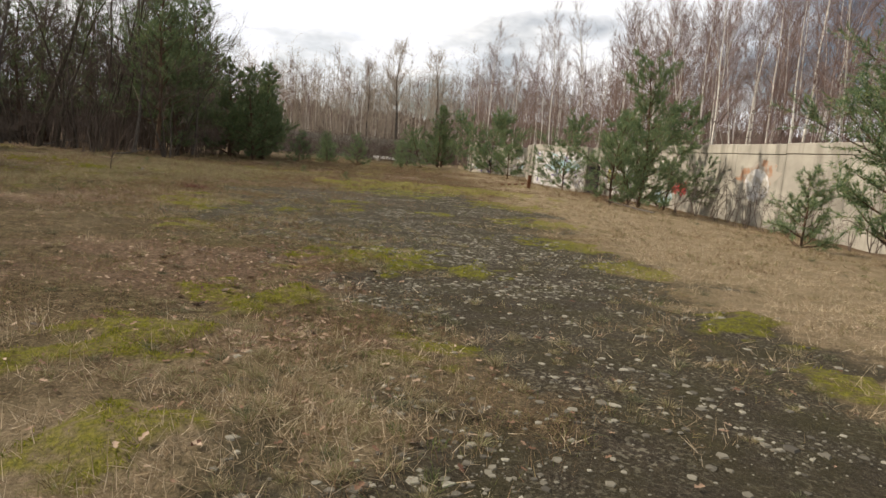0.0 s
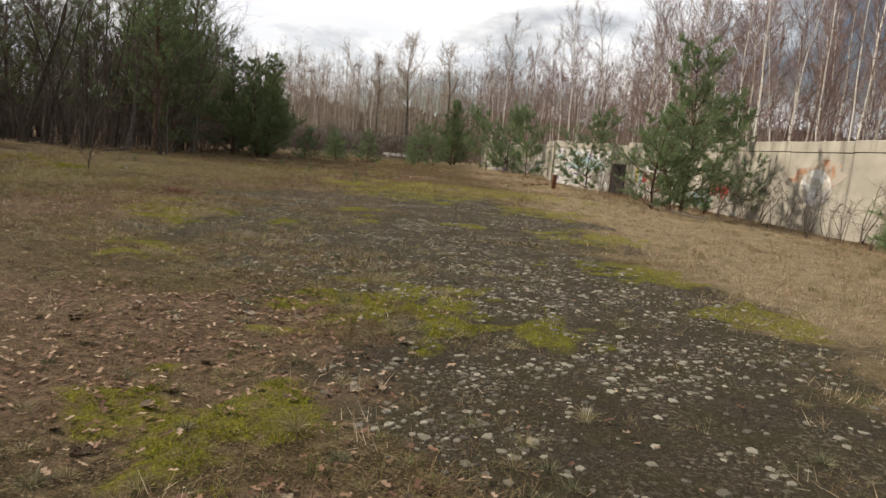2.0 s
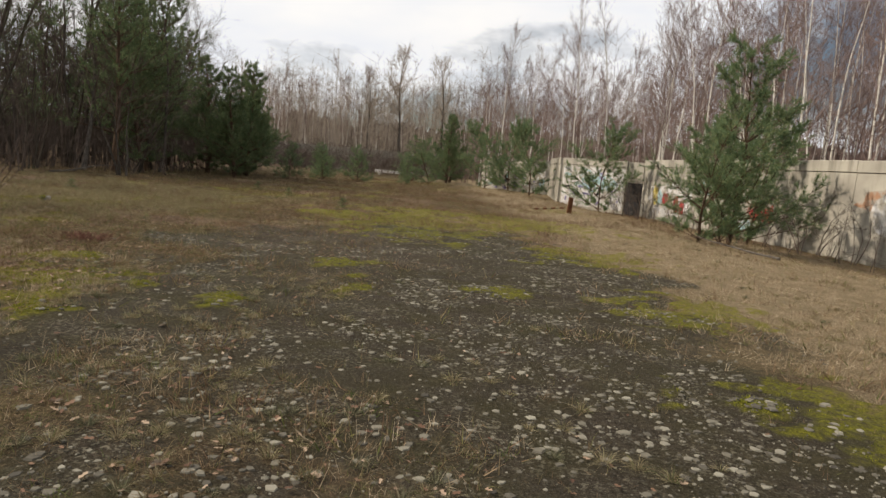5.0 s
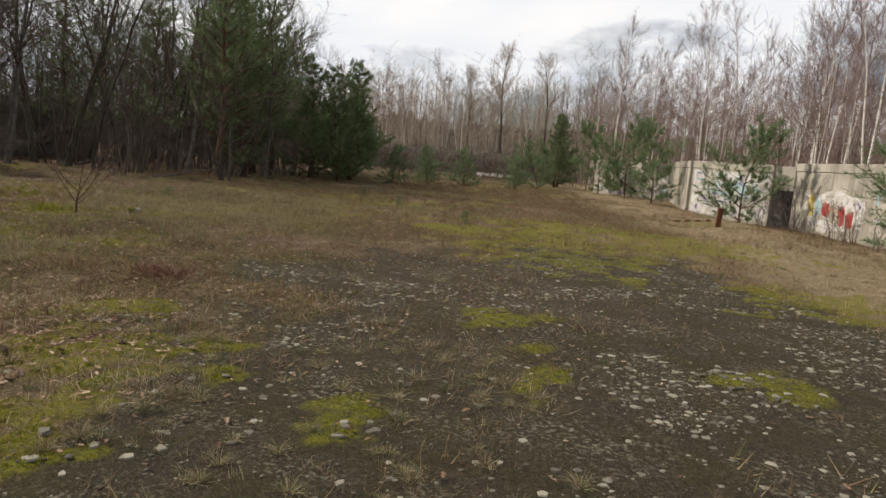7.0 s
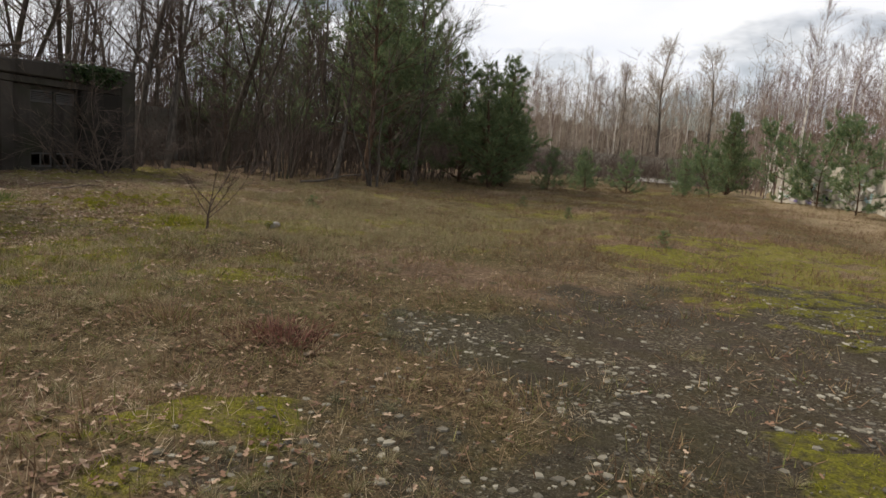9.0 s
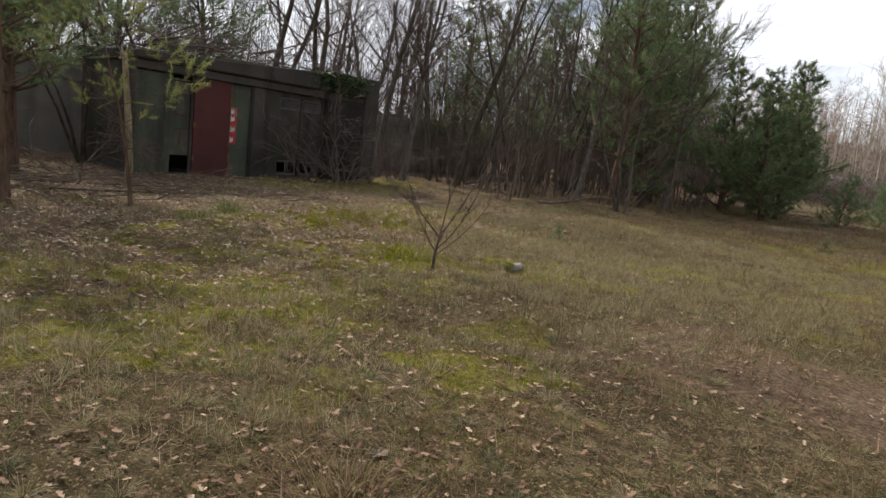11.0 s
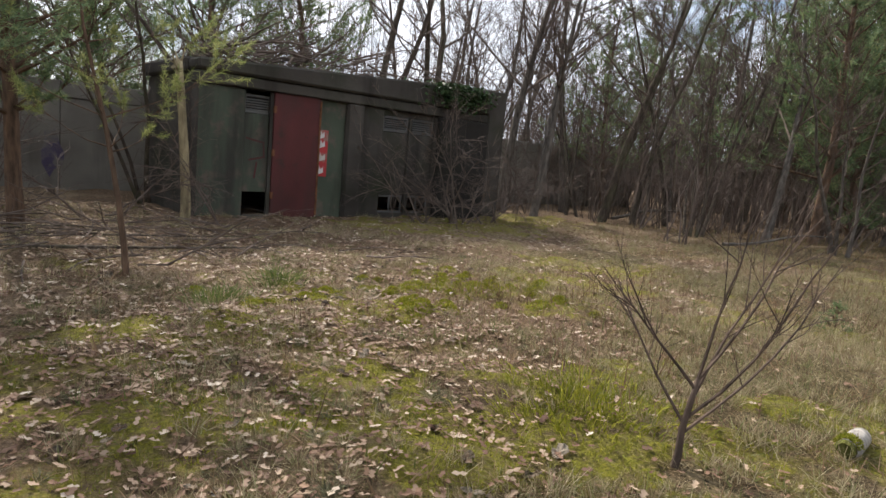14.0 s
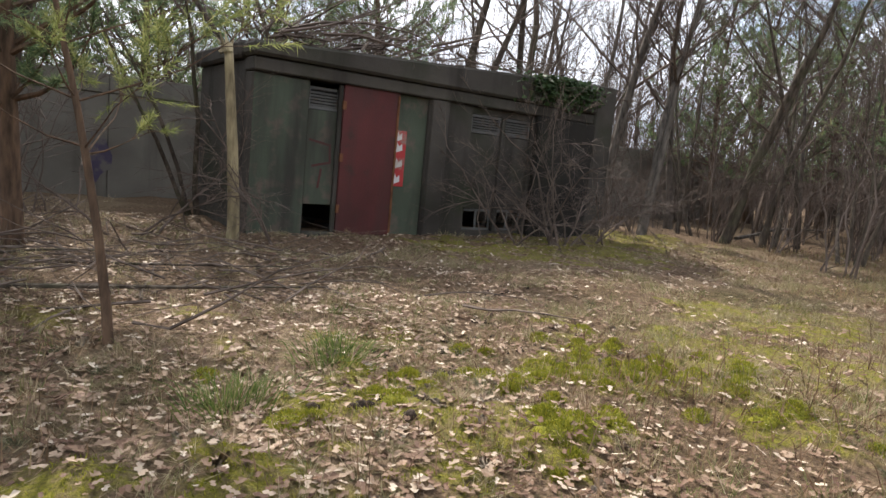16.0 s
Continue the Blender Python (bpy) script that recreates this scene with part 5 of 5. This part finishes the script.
x, y = sow(5200, lambda x, y: (1 - 0.7 * gravel(x, y)) * (1 - 0.8 * moss(x, y)) * (1 - 0.2 * litter(x, y)) * (0.2 + 0.4 * blond(x, y) + 0.5 * step(0.4, 0.8, vnoise(x, y, 1.2, 33))), 2.2)
k = rs.rand(len(x)) < 0.75
tussocks("straw_tussocks", x[k], y[k], 90, 0.105, 0.0011, TUFT, "loose round tussocks of bleached grass")
tussocks("grey_tussocks", x[~k], y[~k], 100, 0.09, 0.0011, GREY_TUFT, "dull grey-green grass tussocks in the dry turf")
x, y = sow(9000, lambda x, y: 0.5 * gravel(x, y) * step(0.66, 0.82, vnoise(x, y, 0.4, 28)))
stalks("sparse_tufts", x, y, 22, 0.085, 0.0015, 0.9, TUFT, "small pale grass tufts on the stony soil", 0.018)
x, y = sow(8000, lambda x, y: (0.12 + 0.6 * step(-7, -10, x)) * (1 - gravel(x, y)) * (1 - 0.8 * moss(x, y)) * step(0.5, 0.85, vnoise(x, y, 0.6, 23)))
cover("green_grass", x, y, 16, 0.12, 0.0015, 0.7, GREEN, "fresh green grass blades among dry turf", patch=0.025)
x, y = sow(46000, lambda x, y: step(0.2, 0.6, moss(x, y)), 2.2)
stalks("moss_carpet", x, y, 11, 0.028, 0.0034, 1.0, MOSS, "bright yellow-green moss carpet", 0.03)
rx, ry = rs.uniform(-21, 3, 9000), rs.uniform(13, 46, 9000)
k = (rs.rand(9000) < 0.6 * step(-17.5, -15.5, rx) * (1 - gravel(rx, ry)) * step(15, 22, ry + 0.5 * (-6 - rx)) * step(0.25, 0.7, vnoise(rx, ry, 1.5, 24))) & clear_of_walls(rx, ry)
cover("dry_weeds", rx[k], ry[k], 10, 0.28, 0.003, 0.6, WEED, "reddish dry heather and weed stalks", 0.2, 0.14)
rx, ry = rs.uniform(-24, 8.5, 50000), rs.uniform(8, 55, 50000)
k = ((rx > -17) | (ry > 21)) & (rs.rand(50000) < (1 - 0.6 * blond(rx, ry)) * (1 - 0.95 * gravel(rx, ry)) * (1 - 0.75 * moss(rx, ry)) * (0.1 + 0.9 * clumpy(rx, ry, 25))) & clear_of_walls(rx, ry)
stalks("far_grass", rx[k], ry[k], 9, 0.15, 0.0045, 1.5, GRASS, "dry grass further out in the clearing", 0.07)


LEAF_SCRAP = blades_mat("leaf_scrap", [(0.0, (0.085, 0.042, 0.027)), (0.6, (0.21, 0.125, 0.08)), (1.0, (0.4, 0.3, 0.215))], 0.15, 0.7)


def leaves(name, x, y, size, mat, label, flat=0.28):
    n = len(x)
    a = rs.uniform(0, 2 * np.pi, n)
    u = np.column_stack([np.cos(a), np.sin(a), rs.normal(size=n) * flat * 0.6])
    v = np.column_stack([-np.sin(a), np.cos(a), rs.normal(size=n) * flat * 0.6])
    c = np.column_stack([x, y, height(x, y) + 0.012 + 0.02 * rs.rand(n)])
    l = (size * rs.uniform(0.55, 1.25, n))[:, None]
    curl = np.array([0, 0, 1.0]) * l * rs.uniform(-0.1, 0.35, (n, 1))
    b = np.stack([c - u * l, c - u * l * 0.45 + v * l * 0.55 + curl, c - u * l * 0.05 + v * l * 0.2, c + u * l * 0.4 + v * l * 0.45 + curl, c + u * l + curl * 0.6,
                  c + u * l * 0.4 - v * l * 0.6 + curl, c - u * l * 0.05 - v * l * 0.22, c - u * l * 0.45 - v * l * 0.45 + curl], 1)
    base = np.arange(n)[:, None] * 8
    s = Soup()
    s.add(b, np.concatenate([base + [0, 1, 2], base + [2, 3, 4], base + [4, 5, 6], base + [6, 7, 0], base + [0, 2, 6], base + [2, 4, 6]]))
    tagged(piece(name, s, mat), label, "leaves", kind="stuff")


x, y = sow(95000, lambda x, y: (0.06 + 0.55 * litter(x, y) + 0.12 * step(-4, -7, x)) * (1 - 0.7 * gravel(x, y)) * step(-16, -12, x), 3.0)
leaves("small_leaves", x, y, 0.024, LEAF_SCRAP, "small brown leaf scraps in the dry turf")
x, y = sow(80000, lambda x, y: (0.07 + 0.85 * litter(x, y)) * (1 - 0.6 * moss(x, y)) * step(-9, -14, x), 3.0)
leaves("leaf_litter", x, y, 0.03, LEAF, "curled brown and pale fallen oak leaves")

x, y = rs.uniform(-24, -13.5, 42000), rs.uniform(8.5, 23, 42000)
k = (rs.rand(42000) < (0.22 + 0.6 * litter(x, y)) * (1 - 0.7 * moss(x, y)) * (0.25 + 0.75 * clumpy(x, y, 29))) & clear_of_walls(x, y)
leaves("strewn_leaves", x[k], y[k], 0.034, LEAF, "brown fallen leaves strewn before the bunker")
x, y = rs.uniform(-23.5, -9, 24000), rs.uniform(9, 24, 24000)
k = (rs.rand(24000) < (1 - 0.8 * litter(x, y)) * (1 - 0.55 * moss(x, y)) * clumpy(x, y, 30)) & clear_of_walls(x, y)
stalks("bunker_grass", x[k], y[k], 26, 0.13, 0.0024, 1.4, TUFT, "pale dry grass tufts before the bunker", 0.04)


def stones(name, x, y, size, mat, label):
    """Flat five-sided stones, pressed into the soil."""
    n, k = len(x), 5
    a = np.arange(k) * 2 * np.pi / k + rs.rand(n, 1) * 6.28
    r = (0.006 + size * rs.rand(n) ** 4)[:, None] * rs.uniform(0.55, 1.35, (n, k))
    c = np.stack([x, y], -1)[:, None]
    z = height(x, y)[:, None]
    rim = np.stack([np.cos(a), np.sin(a)], -1) * r[..., None]
    ring = np.concatenate([c + rim, np.repeat(z - 0.004, k, 1)[..., None]], -1)
    lid = np.concatenate([c + rim * 0.8, np.repeat(z + 0.003 + 0.1 * r.mean(1, keepdims=True), k, 1)[..., None]], -1)
    v = np.concatenate([ring, lid], 1)
    base = np.arange(n) * 2 * k
    s = Soup()
    s.add(v, np.concatenate([base[:, None] + [j, (j + 1) % k, k + (j + 1) % k, k + j] for j in range(k)]))
    s.f.extend((base[:, None] + np.arange(k, 2 * k)).tolist())
    tagged(piece(name, s, mat), label, "stones", kind="stuff")


x, y = rs.uniform(-8, 5.5, 170000), rs.uniform(-1, 20.5, 170000)
k = rs.rand(170000) < gravel(x, y) * (0.12 + 0.88 * step(0.4, 0.68, 0.55 * vnoise(x, y, 1.1, 26) + 0.45 * vnoise(x, y, 0.3, 27))) * (0.45 + 0.55 * np.exp(-trail(x, y) / 3))
x, y = x[k], y[k]
stones("pale_stones", x, y, 0.033, LICHEN, "pale lichen-crusted flat stones on dark soil")


def mounds(name, x, y, r, h, mat, label, category):
    """Low uneven cushions, rounded and sunk into the soil."""
    n, rings, k = len(x), 3, 9
    s = Soup()
    for cx, cy, rr in zip(x, y, r):
        z = on_ground(cx, cy)
        v, f = [], []
        for i in range(rings):
            q = (1.0, 0.72, 0.38)[i]
            for j in range(k):
                a = 2 * math.pi * j / k
                w = rr * q * (1 + 0.7 * (rs.rand() - 0.5))
                v.append((cx + w * math.cos(a), cy + w * math.sin(a), z - 0.03 + h * rr * (0.0, 0.72, 1.0)[i] * (1 + 0.2 * (rs.rand() - 0.5)) + 0.02 * (i > 0)))
        v.append((cx, cy, z + h * rr * 1.02))
        for i in range(rings - 1):
            f += [[i * k + j, i * k + (j + 1) % k, (i + 1) * k + (j + 1) % k, (i + 1) * k + j] for j in range(k)]
        s.add(v, f)
        first = s.n - len(v)
        s.f.extend([[first + (rings - 1) * k + j, first + (rings - 1) * k + (j + 1) % k, first + rings * k] for j in range(k)])
    tagged(piece(name, s, mat, smooth=True), label, category, kind="stuff")


MOSS_BODY = bark_mat("moss_cushion_body", (0.09, 0.095, 0.012), (0.22, 0.21, 0.025), scale=60)
CLOD = bark_mat("dark_clod", (0.015, 0.011, 0.008), (0.06, 0.042, 0.03), scale=30)
cx, cy = rs.normal(-15.8, 0.5, 70), rs.normal(15.6, 0.95, 70)
mr = rs.uniform(0.05, 0.12, 70)
mounds("moss_cushions", cx, cy, mr, 0.28, MOSS_BODY, "rounded bright green moss cushions", "moss")
k = np.repeat(np.arange(70), 420)
px, py = cx[k] + rs.normal(size=len(k)) * mr[k] * 0.5, cy[k] + rs.normal(size=len(k)) * mr[k] * 0.5
s = Soup()
d = np.hypot(px - cx[k], py - cy[k]) / mr[k]
pz = height(px, py) + 0.5 * mr[k] * np.clip(1 - d ** 2, 0, 1)
needles(s, np.column_stack([px, py, pz - 0.005]), np.column_stack([(px - cx[k]) * 4, (py - cy[k]) * 4, np.ones(len(k))]) + rs.normal(size=(len(k), 3)) * 0.4, 0.028 * rs.uniform(0.5, 1.2, len(k)), 0.0028, rs)
tagged(piece("moss_tips", s, MOSS), "bright moss shoots on the cushions", "moss", kind="stuff")
DUG = [(-16.6, 15.7), (-16.9, 16.2), (-16.2, 14.9), (-16.6, 14.7), (-16.9, 15.3), (-15.7, 14.4), (-17.4, 15.8), (-18.0, 15.8), (-18.6, 16.4)]
k = np.repeat(np.arange(len(DUG)), 22)
mounds("soil_clods", np.array(DUG)[k, 0] + rs.normal(size=len(k)) * 0.09, np.array(DUG)[k, 1] + rs.normal(size=len(k)) * 0.16, 0.014 + 0.03 * rs.rand(len(k)) ** 2, 0.7, CLOD, "dark upturned soil clods among the moss", "soil")


def tuft(name, x, y, n, length, width, lean, mat, label, spread, category="grass"):
    """One clump of blades."""
    s = Soup()
    c = np.column_stack([x + rs.normal(size=n) * spread, y + rs.normal(size=n) * spread])
    w = np.column_stack([(c - [x, y]) / spread * lean * 0.5 + rs.normal(size=(n, 2)) * lean * 0.4, np.ones(n)])
    t = thing(name, pose(x, y, on_ground(x, y)), label, category)
    p = np.column_stack([c - [x, y], height(c[:, 0], c[:, 1]) - on_ground(x, y) - 0.01])
    blades(s, p, w, length * rs.uniform(0.5, 1.15, n), width, 0.4, rs)
    piece("foliage", s, mat, t)


tuft("grass_tuft", -16.41, 14.27, 240, 0.26, 0.003, 0.8, GREEN, "thick green grass tuft among pale leaves", 0.1)
tuft("grass_tuft", -15.75, 13.65, 260, 0.24, 0.003, 0.8, GREEN, "thick green grass tuft beside dead leaves", 0.11)
RED_WEED = blades_mat("red_weed", [(0.0, (0.06, 0.025, 0.02)), (0.6, (0.15, 0.065, 0.05)), (1.0, (0.28, 0.16, 0.12))])
tuft("red_weed", -7.54, 12.67, 420, 0.17, 0.004, 1.1, RED_WEED, "reddish dead weed clump with curled leaves", 0.16, "weed")
tuft("grass_tuft", -8.4, 12.3, 200, 0.22, 0.003, 0.8, GRASS, "dry grass tuft beside a reddish weed", 0.1)
tuft("moss_hummock", -12.85, 15.3, 900, 0.12, 0.004, 0.7, MOSS, "tall bright moss hummock beside the sapling", 0.24, "moss")
seedling = pine_tree("pine_seedling", 301, 0.42, 0.01, "tiny dark green pine seedling in the grass", NEEDLE, whorls=5, per=4, first=0.2, reach=0.5, tufts=5, count=22, nl=0.07, nw=0.003)
plant(seedling, [(-14.04, 19.2), (-7.2, 21.2), (-10.5, 24.5), (-13.2, 27.2)], (0.55, 0.8), rt)


# ---- single stones and leaves that lie nearest to the trodden line ----
GROUND_OB = bpy.data.objects["ground"]


def single_mat(name, stops, rough):
    m, nt, b = graph(name, rough, 0.2)
    oi = nt.nodes.new("ShaderNodeObjectInfo")
    c = ramp_random(nt, oi.outputs["Random"], stops)
    c = blend(nt, noise_fac(nt, 2.2, 5, 0.35, 0.7), c, (0.1, 0.09, 0.07))
    nt.links.new(c, b.inputs["Base Color"])
    bump(nt, b, noise_fac(nt, 5, 4), 0.4, 0.05)
    return m


STONE = single_mat("lichened_stone", [(0.0, (0.1, 0.09, 0.072)), (0.6, (0.13, 0.12, 0.096)), (1.0, (0.21, 0.198, 0.158))], 0.95)
DRY_LEAF = single_mat("single_dead_leaf", [(0.0, (0.14, 0.075, 0.045)), (0.6, (0.3, 0.2, 0.13)), (1.0, (0.5, 0.41, 0.31))], 0.7)


def stone_mesh(seed):
    rng = np.random.RandomState(seed)
    bm = bmesh.new()
    bmesh.ops.create_icosphere(bm, subdivisions=1, radius=1)
    for v in bm.verts:
        v.co = v.co * (1 + 0.35 * (rng.rand() - 0.5))
        v.co.z *= 0.3
    me = bpy.data.meshes.new("stone")
    bm.to_mesh(me)
    bm.free()
    me.materials.append(STONE)
    return me


rocks = [stone_mesh(i) for i in range(6)]
x, y = sow(2400, lambda x, y: gravel(x, y) * (trail(x, y) < 3.2), 1.4)
for k in range(min(280, len(x))):
    ob = new("stone", rocks[k % 6])
    ob.parent = GROUND_OB
    ob.matrix_world = pose(x[k], y[k], on_ground(x[k], y[k]) + 0.004, rs.uniform(-6, 6), rs.uniform(-6, 6), rs.uniform(0, 360)) @ Matrix.Scale(0.011 + 0.026 * rs.rand() ** 3, 4)


def leaf_mesh(seed):
    """A lobed, curled oak leaf."""
    rng = np.random.RandomState(seed)
    bm = bmesh.new()
    ring, n, turn = [], 20, rng.rand()
    for j in range(n):
        a = 2 * math.pi * j / n
        lobe = 1 + 0.3 * math.cos(6 * a + turn)
        px, py = math.cos(a), 0.55 * math.sin(a) * lobe
        ring.append(bm.verts.new((px, py, 0.5 * py * py + 0.2 * px * px + 0.05 * rng.normal())))
    c = bm.verts.new((0, 0, 0.02))
    for j in range(n):
        bm.faces.new((ring[j], ring[(j + 1) % n], c))
    bmesh.ops.solidify(bm, geom=bm.faces[:], thickness=0.02)
    me = bpy.data.meshes.new("leaf")
    bm.to_mesh(me)
    bm.free()
    me.materials.append(DRY_LEAF)
    return me


leaf_shapes = [leaf_mesh(i) for i in range(5)]
x, y = sow(5000, lambda x, y: (0.1 + litter(x, y)) * (1 - gravel(x, y)) * (trail(x, y) < 3.0), 1.5)
for k in range(min(280, len(x))):
    ob = new("leaf", leaf_shapes[k % 5])
    ob.parent = GROUND_OB
    ob.matrix_world = pose(x[k], y[k], on_ground(x[k], y[k]) + 0.012, rs.uniform(-25, 25), rs.uniform(-25, 25), rs.uniform(0, 360)) @ Matrix.Scale(0.026 + 0.03 * rs.rand(), 4)
